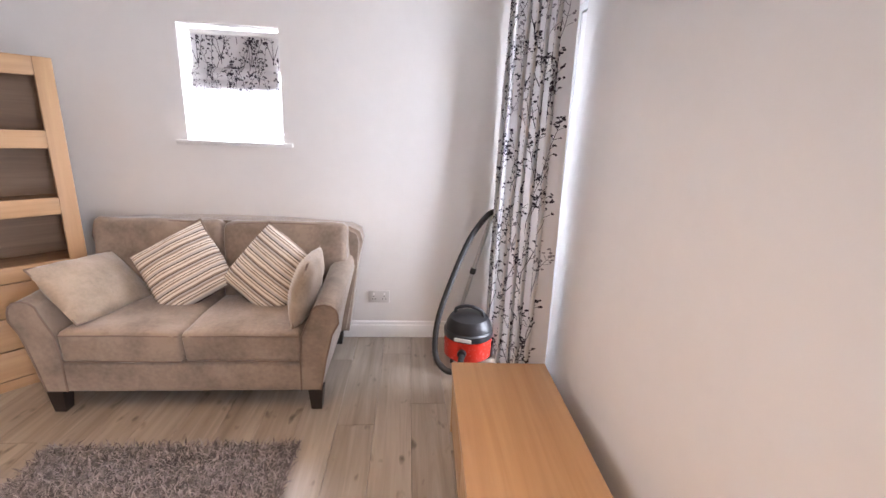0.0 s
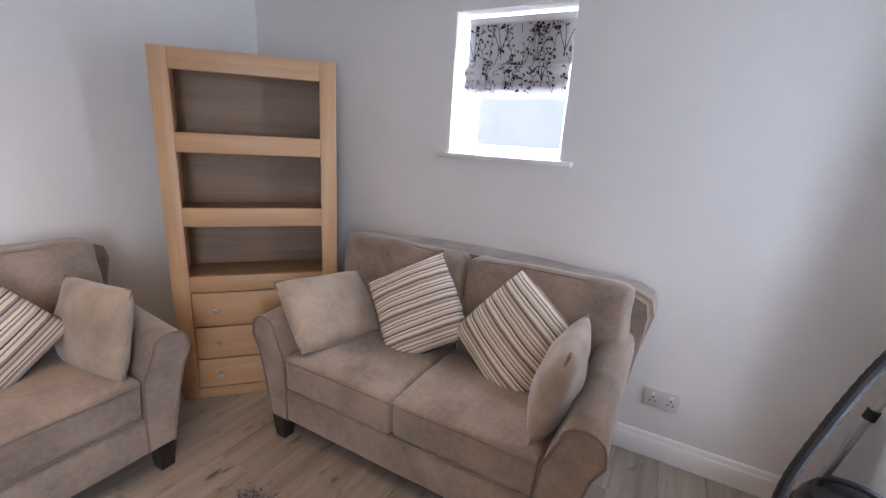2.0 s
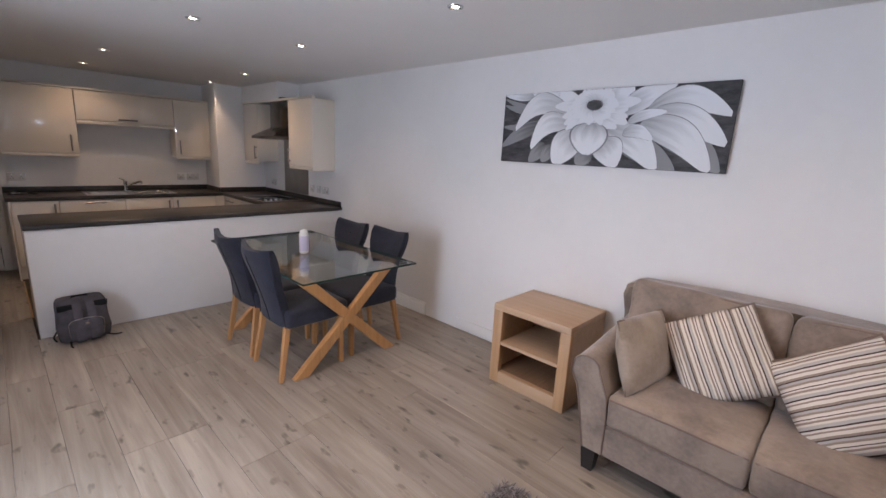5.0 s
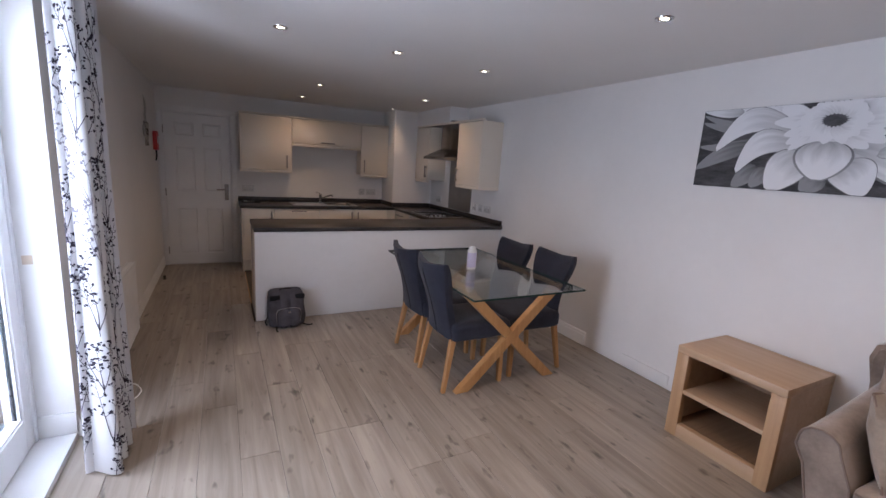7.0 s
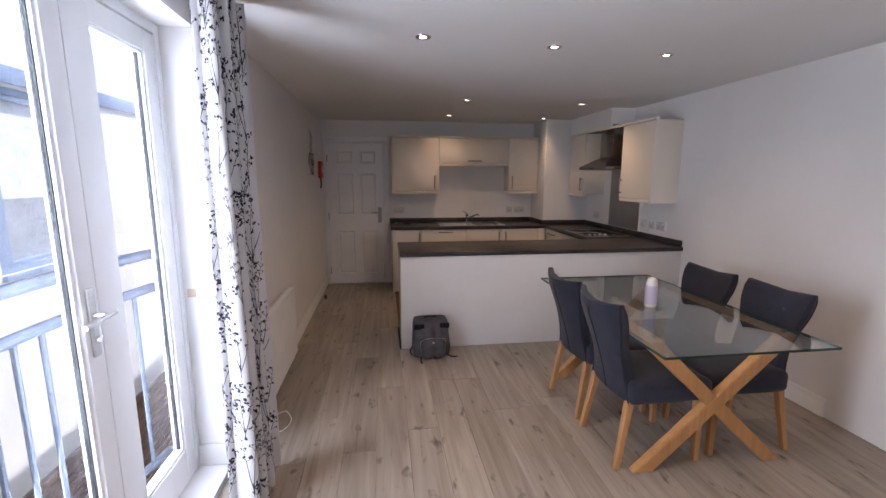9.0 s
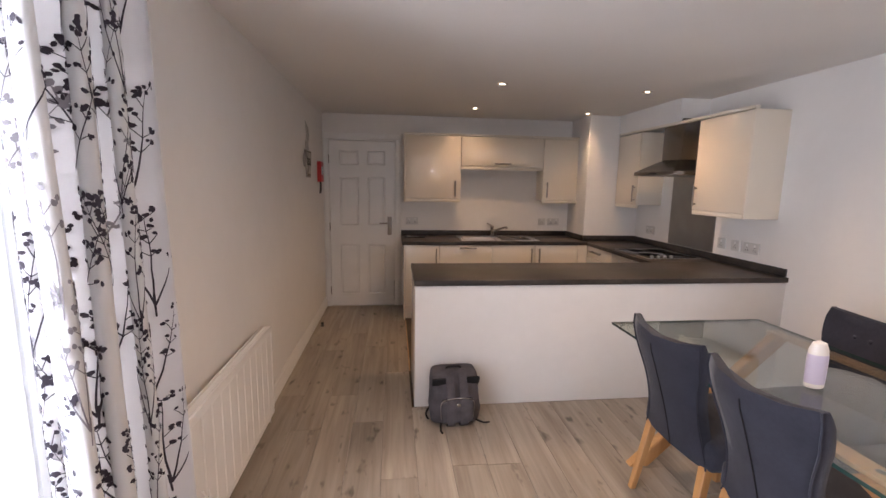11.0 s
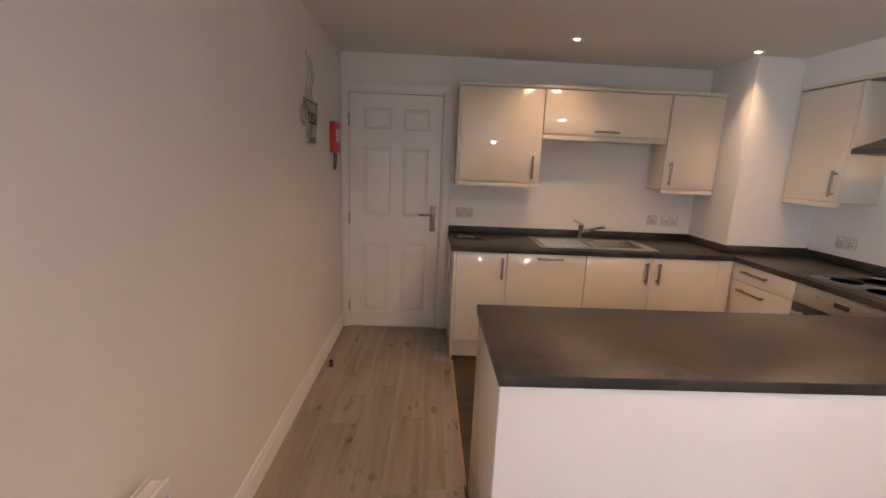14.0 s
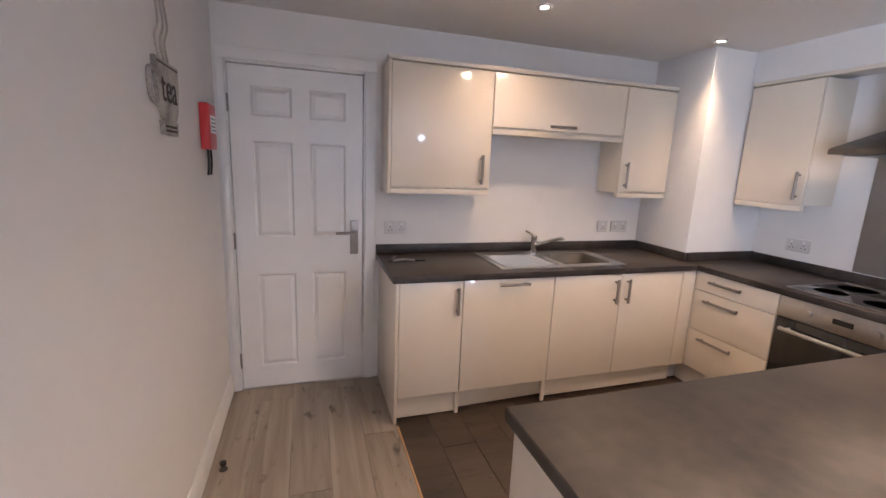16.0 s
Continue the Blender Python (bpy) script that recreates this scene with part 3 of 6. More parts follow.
door_set("door_2", FD[0], FD[1], [-0.835], "white french door frame in a deep reveal")
door_set("door_3", SD[0], SD[1], [], "white glazed door frame in a deep reveal")

# ---- small window ----
w = thing("window_1", pose(0, 0, 0), "small white framed window in a deep reveal", "window")
w["kind"] = "structure"
bm = B()
y = YE + 0.17
for q in ((WX[0], WX[0] + 0.05, WZ[0], WZ[1]), (WX[1] - 0.05, WX[1], WZ[0], WZ[1]), (WX[0] + 0.05, WX[1] - 0.05, WZ[0], WZ[0] + 0.05),
          (WX[0] + 0.05, WX[1] - 0.05, WZ[1] - 0.05, WZ[1])):
    box(bm, q[0], q[1], y, y + 0.06, q[2], q[3], 0.004)
part("window_frame", bm, UPVC, w)
p = part("pane", boxed(WX[0] + 0.05, WX[1] - 0.05, y + 0.026, y + 0.034, WZ[0] + 0.05, WZ[1] - 0.05), GLASS, w)
p.visible_shadow = False
part("window_sill", boxed(WX[0] - 0.06, WX[1] + 0.06, YE - 0.03, y, WZ[0] - 0.022, WZ[0] + 0.003, 0.005), TRIM, w)

tp = thing("tape_tab", pose(XR + 0.12, FD[0], 0.97), "small beige tape tab stuck on the door reveal", "tape")
part("tab", boxed(-0.02, 0.02, 0.0005, 0.002, -0.022, 0.022), TAPE, tp)

# ---- living end ----
def sofa(m, label):
    """A two-seat sofa, 1.52 m wide, front towards -y."""
    s = thing("sofa", m, label, "sofa", "matching two-seat sofas")
    W, F, K = 0.66, -0.425, 0.425
    bm = soft_box(B(), 0.655, 0.40, 0.085, 0.02, m=Matrix.Translation((0, -0.012, 0.205)), wob=0.003)
    part("front_rail", bm, TAUPE, s)
    for sg in (-1, 1):
        # arm: leans outwards, drops towards the front, rolled top
        rings = []
        for k in range(9):
            t = k / 8
            y = F + 0.012 + t * 0.80
            top = 0.615 + 0.10 * t ** 1.3
            lean = 0.10
            prof = []
            inner, outer = 0.575, 0.675
            prof += [(inner, 0.13), (inner, 0.30), (inner + 0.012, 0.44), (inner + 0.06, top - 0.06)]
            for a in range(7):
                an = math.pi - math.pi * a / 6
                prof.append((inner + 0.06 + 0.068 + 0.068 * math.cos(an), top - 0.055 + 0.055 * math.sin(an)))
            prof += [(outer + 0.10, top - 0.10), (outer + 0.065, 0.45), (outer + 0.03, 0.30), (outer, 0.13)]
            rings.append([(sg * x, y, z) for x, z in prof])
        bm = loft(B(), rings)
        part("arm", bm, TAUPE, s, smooth=60)
        rim = [Vector(p) + Vector((0, -0.003, 0)) for p in rings[0]]
        part("arm_piping", tube(B(), rim, 0.0045, 6), SEAM, s)
    # back frame with a gently domed top
    rings = []
    for y, lean in ((0.26, 0.0), (K, 0.05)):
        poly = [(-0.73, 0.13), (0.73, 0.13), (0.79, 0.60), (0.825, 0.765), (0.808, 0.832), (0.745, 0.862), (0.3, 0.882), (0, 0.886),
                (-0.3, 0.882), (-0.745, 0.862), (-0.808, 0.832), (-0.825, 0.765), (-0.79, 0.60)]
        rings.append([(x, y + lean * max(0, z - 0.4), z) for x, z in poly])
    bm = loft(B(), rings)
    bmesh.ops.bevel(bm, geom=[e for e in bm.edges if abs(e.verts[0].co.y - e.verts[1].co.y) < 0.08], offset=0.022, segments=3, affect="EDGES", clamp_overlap=True)
    part("back_frame", bm, TAUPE, s, smooth=60)
    for sg in (-1, 1):
        mm = pose(sg * 0.372, 0.215, 0.65, -12) 
        part("back_cushion", soft_box(B(), 0.368, 0.095, 0.245, 0.05, 0.0, wob=0.010, seed=sg + 2.0, m=mm), TAUPE, s, smooth=60)
        pts = [mm @ Vector((x * 0.332, -0.078, z)) for x, z in ((-1, -0.1), (-1, 0.17), (-0.96, 0.215), (-0.6, 0.228), (0, 0.232), (0.6, 0.228), (0.96, 0.215), (1, 0.17), (1, -0.1))]
        part("back_piping", tube(B(), bezier(pts, 4), 0.004, 6), SEAM, s)
        bm = soft_box(B(), 0.288, 0.315, 0.085, 0.03, 0.022, wob=0.008, seed=sg * 3.0, m=pose(sg * 0.291, -0.105, 0.375))
        part("seat_cushion", bm, TAUPE, s, smooth=60)
        for z in (0.442, 0.302):
            pts = [(sg * 0.291 - 0.28, -0.417, z - 0.004), (sg * 0.291 - 0.15, -0.421, z), (sg * 0.291, -0.421, z + 0.002), (sg * 0.291 + 0.15, -0.421, z), (sg * 0.291 + 0.28, -0.417, z - 0.004)]
            part("seat_piping", tube(B(), bezier(pts, 4), 0.004, 6), SEAM, s)
    for x in (-0.645, 0.645):
        for y in (-0.37, 0.36):
            bm = B()
            loft(bm, [[(x - r, y - r, z), (x + r, y - r, z), (x + r, y + r, z), (x - r, y + r, z)] for r, z in ((0.027, 0.001), (0.038, 0.125))])
            part("foot", bm, DARKWOOD, s, "dark stained tapered foot")
    return s


A = pose(-0.833, 2.70, 0)
C = pose(-2.118, 1.27, 0, 0, 0, 90)
sofa(A, "taupe chenille two-seat sofa against the end wall under the window")
sofa(C, "taupe chenille two-seat sofa against the long wall under the picture")


def scatter(base, x, y, z, rx, ry, rz, stripe, label, seed):
    c = thing("striped_cushion", base @ pose(x, y, z, rx, 0, rz) @ pose(0, 0, 0, 0, ry, 0), label, "cushion", "striped scatter cushions")
    part("cover", pillow(0.42, 0.42, 0.15, seed), stripe, c, smooth=80)
    part("fringe", pillow_edge(0.425, 0.425, seed, 0.006), SEAM, c, "dark corded edge")


def arm_cushion(base, x, y, z, rx, ry, rz, label, seed):
    c = thing("arm_cushion", base @ pose(x, y, z, rx, 0, rz) @ pose(0, 0, 0, 0, ry, 0), label, "cushion", "plain arm cushions")
    part("cover", pillow(0.48, 0.37, 0.15, seed), BEIGE, c, smooth=80)
    part("piping", pillow_edge(0.475, 0.365, seed, 0.005), SEAM, c)


for base, tag in ((A, "on the sofa under the window"), (C, "on the sofa by the side table")):
    if base is A:
        arm_cushion(base, -0.555, -0.13, 0.60, -46, 5, 80, "plain beige chenille cushion leaning on the arm", 1.3)
    else:
        arm_cushion(base, -0.535, -0.12, 0.615, -17, 4, 84, "plain beige chenille cushion leaning on the arm", 1.3)
    arm_cushion(base, 0.560, -0.13, 0.612, -13, -4, -88, "plain beige chenille cushion propped on the arm", 4.1)
scatter(A, -0.16, 0.01, 0.65, -24, -31, 6, STRIPE_Z, "brown and cream striped cushion tilted against the sofa back", 2.2)
scatter(A, 0.33, 0.0, 0.645, -26, 36, -4, STRIPE_Z, "brown and cream striped cushion set on its corner", 5.7)
scatter(C, -0.235, 0.02, 0.655, -22, -29, 4, STRIPE_X, "cream and brown striped cushion tilted against the sofa back", 7.4)
scatter(C, 0.23, -0.02, 0.650, -24, -38, -6, STRIPE_Z, "cream and brown striped cushion set on its corner", 9.9)


def bookcase():
    """Oak bookcase across the corner: local x along the front, front at y = 0, depth towards +y."""
    ang = math.degrees(math.atan2(0.73, 0.683))
    b = thing("bookcase", pose(-2.12, 2.22, 0, 0, 0, ang), "pale oak bookcase with empty open shelves and drawers below", "bookcase")
    w, h, d, s = 0.80, 1.755, 0.33, 0.078
    for x0, x1 in ((0, s), (w - s, w)):
        part("stile", boxed(x0, x1, 0, 0.03, 0, h, 0.003), OAK_Z, b)
    for x0, x1 in ((0.004, 0.024), (w - 0.024, w - 0.004)):
        part("side", boxed(x0, x1, 0.03, d, 0, h - 0.028), OAK_Z, b)
    part("top", boxed(0.0, w, 0.03, d, h - 0.028, h, 0.002), OAK_X, b)
    for z0, z1 in ((1.662, h), (1.300, 1.390), (0.945, 1.037), (0.604, 0.688)):
        part("rail", boxed(s, w - s, 0.002, 0.028, z0, z1, 0.003), OAK_X, b)
    # shelves and back take the darkened oak, shade of the recess in its colour
    for z in (1.37, 1.017, 0.668):
        part("shelf", boxed(0.024, w - 0.024, 0.028, d - 0.012, z - 0.02, z, 0.001), OAK_SHADED, b)
    part("back_panel", boxed(0.024, w - 0.024, d - 0.01, d, 0.02, h - 0.03), OAK_SHADED, b)
    for z0, z1 in ((0.414, 0.600), (0.230, 0.410), (0.06, 0.226)):
        dr = part("drawer", boxed(s + 0.003, w - s - 0.003, 0.004, 0.024, z0 + 0.002, z1 - 0.002, 0.003), OAK_X, b)
        for x in (0.19, 0.61):
            part("knob", lathe(B(), [(0.001, -0.028), (0.012, -0.026), (0.014, -0.018), (0.007, -0.01), (0.006, 0.004)], 12), STEEL, dr,
                 m=pose(x, 0, (z0 + z1) / 2) @ pose(0, 0, 0, -90))
    part("plinth", boxed(s, w - s, 0.008, 0.026, 0, 0.056), OAK_X, b)


bookcase()


def side_table():
    x0, x1, y0, y1, h = -0.485, 0.0, -0.286, 0.29, 0.573
    t = thing("side_table", pose(-2.067, 0.008, 0), "pale oak open-fronted side table with one shelf", "side table")
    part("top", boxed(x0, x1 + 0.004, y0, y1, h - 0.045, h, 0.003), OAK_PALE, t)
    for a, b in ((y0, y0 + 0.07), (y1 - 0.07, y1)):
        part("front_stile", boxed(x1 - 0.045, x1, a, b, 0.0, h - 0.046, 0.003), OAK_Z, t)
    for a, b in ((y0 + 0.002, y0 + 0.03), (y1 - 0.03, y1 - 0.002)):
        part("side", boxed(x0, x1 - 0.045, a, b, 0.0, h - 0.046), OAK_PALE, t)
    part("front_rail", boxed(x1 - 0.043, x1 - 0.002, y0 + 0.07, y1 - 0.07, 0.0, 0.085, 0.002), OAK_PALE, t)
    part("shelf", boxed(x0, x1 - 0.004, y0 + 0.07, y1 - 0.07, 0.285, 0.308, 0.001), OAK_PALE, t)
    part("base", boxed(x0, x1 - 0.045, y0 + 0.031, y1 - 0.031, 0.06, 0.085), OAK_SHADED, t)
    part("back_panel", boxed(x0, x0 + 0.01, y0 + 0.031, y1 - 0.031, 0.086, 0.44), OAK_SHADED, t)


side_table()


def tv_cabinet():
    t = thing("tv_cabinet", pose(0.718, 1.378, 0, 0, 0, -2.0), "low oak television cabinet against the wall", "cabinet")
    x0, x1, y0, y1, h = -0.235, 0.232, -0.75, 0.75, 0.38
    part("top", boxed(x0, x1, y0, y1, h - 0.03, h, 0.003), wood("warm_oak_top", (0.50, 0.29, 0.135), (0.40, 0.215, 0.09), 0.3, axis=1), t)
    for a, b in ((y0 + 0.003, y0 + 0.03), (y1 - 0.03, y1 - 0.003)):
        part("side", boxed(x0 + 0.01, x1, a, b, 0.0, h - 0.031), OAK_Y, t)
    part("base", boxed(x0 + 0.02, x1, y0 + 0.031, y1 - 0.031, 0.03, 0.05), OAK_Y, t)
    part("back_panel", boxed(x1 - 0.01, x1, y0 + 0.031, y1 - 0.031, 0.051, h - 0.031), OAK_SHADED, t)
    for k in range(3):
        a = y0 + 0.034 + k * 0.478
        part("drawer", boxed(x0 + 0.012, x0 + 0.032, a, a + 0.472, 0.056, h - 0.045, 0.003), OAK_Y, t)


tv_cabinet()


def rug():
    x0, x1, y0, y1 = -1.33, -0.21, 0.40, 2.03
    r = thing("rug", pose(0, 0, 0), "grey-brown shaggy deep-pile rug lying on the floor", "rug")
    part("backing", boxed(x0 + 0.01, x1 - 0.01, y0 + 0.01, y1 - 0.01, 0.001, 0.012), SHAG, r)
    rs = np.random.RandomState(7)
    n = 26000
    px, py = rs.uniform(x0, x1, n), rs.uniform(y0, y1, n)
    an, ln, ht = rs.uniform(0, math.tau, n), rs.uniform(0.015, 0.045, n), rs.uniform(0.018, 0.040, n)
    wd = rs.uniform(0.0018, 0.0035, n)
    dx, dy = np.cos(an), np.sin(an)
    P = np.zeros((n, 5, 3))
    P[:, 0] = np.stack([px - dy * wd, py + dx * wd, np.full(n, 0.008)], 1)
    P[:, 1] = np.stack([px + dy * wd, py - dx * wd, np.full(n, 0.008)], 1)
    P[:, 2] = np.stack([px + dx * ln * .4 + dy * wd, py + dy * ln * .4 - dx * wd, ht * .8], 1)
    P[:, 3] = np.stack([px + dx * ln * .4 - dy * wd, py + dy * ln * .4 + dx * wd, ht * .8], 1)
    P[:, 4] = np.stack([px + dx * ln, py + dy * ln, ht], 1)
    base = np.arange(n)[:, None] * 5
    faces = [tuple(f) for f in (base + [0, 1, 2, 3]).tolist()] + [tuple(f) for f in (base + [3, 2, 4]).tolist()]
    me = bpy.data.meshes.new("shag")
    me.from_pydata(P.reshape(-1, 3).tolist(), [], faces)
    m = SHAG.copy()
    nn, ll = m.node_tree.nodes, m.node_tree.links
    g = nn.new("ShaderNodeNewGeometry")
    cr = nn.new("ShaderNodeValToRGB")
    cr.color_ramp.elements[0].color, cr.color_ramp.elements[1].color = (0.085, 0.072, 0.072, 1), (0.36, 0.32, 0.31, 1)
    ll.new(g.outputs["Random Per Island"], cr.inputs[0])
    ll.new(cr.outputs[0], nn["Principled BSDF"].inputs["Base Color"])
    me.materials.append(m)
    part("shag", me, m, r)["kind"] = "stuff"


rug()


def flower_picture():
    """A wide canvas with one large pale daisy, painted in greys."""
    y0, y1, z0, z1 = -0.672, 0.832, 1.52, 2.007
    W, H = y1 - y0, z1 - z0
    c = thing("canvas_picture", pose(XL, y0, z0), "wide unframed canvas of a pale grey daisy on a dark ground", "picture")
    dark = mat("painted_dark_ground", (0.028, 0.027, 0.029), 0.7, vary=0.2, scale=14, second=(0.10, 0.098, 0.1), fine=0.4, bump=0.1, bscale=200, stretch=(1, 0.5, 2))
    part("canvas", boxed(0.001, 0.03, 0, W, 0, H, 0.002), dark, c)

    def petal_mat(name, lo, hi):
        m = bpy.data.materials.new(name)
        m.use_nodes = True
        n, l = m.node_tree.nodes, m.node_tree.links
        uv = n.new("ShaderNodeUVMap")
        sp = n.new("ShaderNodeSeparateXYZ")
        l.new(uv.outputs[0], sp.inputs[0])
        mp = n.new("ShaderNodeMapping")
        mp.inputs["Scale"].default_value = (5, 1.6, 1)
        l.new(uv.outputs[0], mp.inputs[0])
        inf = n.new("ShaderNodeObjectInfo")
        nz = n.new("ShaderNodeTexNoise")
        nz.noise_dimensions = "4D"
        l.new(inf.outputs["Random"], nz.inputs["W"])
        nz.inputs["Scale"].default_value, nz.inputs["Detail"].default_value = 1, 4
        l.new(mp.outputs[0], nz.inputs["Vector"])
        a = n.new("ShaderNodeMath")
        a.operation = "MULTIPLY_ADD"
        l.new(nz.outputs[0], a.inputs[0])
        a.inputs[1].default_value = 0.75
        l.new(sp.outputs[1], a.inputs[2])
        cr = n.new("ShaderNodeValToRGB")
        e = cr.color_ramp.elements
        e[0].position, e[0].color = 0.22, (lo * 0.7, lo * 0.7, lo * 0.72, 1)
        e[1].position, e[1].color = 0.95, (hi, hi, hi * 1.01, 1)
        k = e.new(0.5)
        k.color = ((lo + hi) * 0.42, (lo + hi) * 0.42, (lo + hi) * 0.425, 1)
        l.new(a.outputs[0], cr.inputs[0])
        b = n["Principled BSDF"]
        l.new(cr.outputs[0], b.inputs["Base Color"])
        b.inputs["Roughness"].default_value = 0.7
        return m

    pale, mid, bright = petal_mat("painted_petal_pale", 0.33, 0.74), petal_mat("painted_petal_grey", 0.05, 0.26), petal_mat("painted_petal_bright", 0.58, 0.72)
    layer = [0]

    def petal(bx, bz, tx, tz, wide, bend, material, tip=0.35):
        """A petal from its base to its tip, in fractions of the canvas."""
        a, b = Vector((bx * W, bz * H)), Vector((tx * W, tz * H))
        d = b - a
        nrm = Vector((-d.y, d.x)).normalized()
        layer[0] += 1
        x = 0.0304 + 0.00022 * layer[0]
        bm = B()
        uvl = bm.loops.layers.uv.new("UVMap")
        rows, n = [], 14
        for i in range(n + 1):
            t = i / n
            mid_p = a + d * t + nrm * bend * H * math.sin(math.pi * t)
            half = wide * H * 0.5 * (math.sin(math.pi * min(1, t ** 0.75 * 0.93 + 0.05)) ** 0.62)
            row = []
            for j in range(5):
                s = j / 4 * 2 - 1
                p = mid_p + nrm * half * s
                row.append((bm.verts.new((x, max(0.002, min(W - 0.002, p.x)), max(0.002, min(H - 0.002, p.y)))), j / 4, t))
            rows.append(row)
        for i in range(n):
            for j in range(4):
                q = [rows[i][j], rows[i][j + 1], rows[i + 1][j + 1], rows[i + 1][j]]
                pts = {tuple(v[0].co) for v in q}
                if len({(round(p[1], 5), round(p[2], 5)) for p in pts}) < 3:
                    continue
                f = bm.faces.new([v[0] for v in q])
                for lp, v in zip(f.loops, q):
                    lp[uvl].uv = (v[1], v[2])
        part("painted_petal", bm, material, c, smooth=0)

    back = [(0.247, 0.77, 0.005, 0.934, 0.1, 0.05), (0.217, 0.717, 0.005, 0.841, 0.1, 0.03), (0.217, 0.589, 0.005, 0.523, 0.12, 0.04), (0.217, 0.537, 0.002, 0.231, 0.2, -0.04), (0.25, 0.283, 0.169, 0.016, 0.22, 0), (0.29, 0.262, 0.24, 0.026, 0.2, 0), (0.473, 0.207, 0.417, 0.013, 0.25, 0), (0.778, 0.361, 0.98, 0.004, 0.3, 0.1), (0.602, 0.32, 0.829, -0.009, 0.3, 0.05)]
    for q in back:
        petal(*q, mid)
    upper = [(0.383, 0.849, 0.217, 1.0, 0.3, 0.0), (0.267, 0.872, 0.105, 0.961, 0.2, -0.05), (0.166, 0.948, 0.005, 0.995, 0.14, 0.0), (0.392, 0.649, 0.315, 1.005, 0.34, 0), (0.541, 0.779, 0.63, 1.024, 0.4, 0), (0.595, 0.708, 0.794, 1.012, 0.26, 0.02), (0.364, 0.723, 0.079, 0.489, 0.3, -0.24), (0.392, 0.549, 0.174, 0.218, 0.3, -0.2), (0.411, 0.425, 0.305, 0.004, 0.42, -0.04)]
    lower = [(0.7, 0.689, 0.99, 0.644, 0.3, 0.16), (0.717, 0.666, 0.988, 0.319, 0.32, 0.09), (0.683, 0.569, 0.948, 0.015, 0.36, 0.12), (0.541, 0.485, 0.761, -0.001, 0.36, 0.1), (0.511, 0.31, 0.602, 0.009, 0.38, 0.06), (0.63, 0.577, 0.773, 0.688, 0.12, 0.03), (0.613, 0.443, 0.735, 0.357, 0.16, 0.06)]
    for q in upper + lower:
        petal(q[0], q[1], q[2], q[3], q[4] * 1.05, q[5], mid)
        petal(*q, pale)
    hu, hv = 0.481, 0.79
    rp = np.random.RandomState(8)
    for k in range(15):
        an = math.pi * (0.98 + 1.04 * k / 14) + rp.uniform(-0.06, 0.06)
        r1 = rp.uniform(0.30, 0.42)
        petal(hu + 0.05 * math.cos(an), hv + 0.12 * math.sin(an), hu + r1 * math.cos(an) * 0.46, hv + r1 * math.sin(an), rp.uniform(0.10, 0.17), rp.uniform(-0.02, 0.02), bright)
    petal(0.467, 0.566, 0.462, 0.136, 0.56, 0.0, mid)
    petal(0.467, 0.566, 0.462, 0.151, 0.51, 0.0, pale)
    for k in range(34):
        an = math.tau * k / 34 + rp.uniform(-0.08, 0.08)
        r1 = rp.uniform(0.8, 1.15)
        petal(hu + 0.02 * math.cos(an), hv + 0.04 * math.sin(an), hu + 0.10 * r1 * math.cos(an), min(0.995, hv + 0.24 * r1 * math.sin(an)), 0.15, 0.0, bright)
    layer[0] += 1
    bm = B()
    x = 0.0306 + 0.00022 * layer[0]
    pts = []
    for k in range(40):
        an = math.tau * k / 40
        r = 0.85 + 0.4 * (k % 2) * rp.uniform(0.3, 1.0)
        pts.append((x, hu * W + 0.038 * W * r * math.cos(an), hv * H + 0.07 * H * r * math.sin(an)))
    bm.faces.new([bm.verts.new(p) for p in pts])
    part("painted_heart", bm, dark, c, smooth=0)


flower_picture()


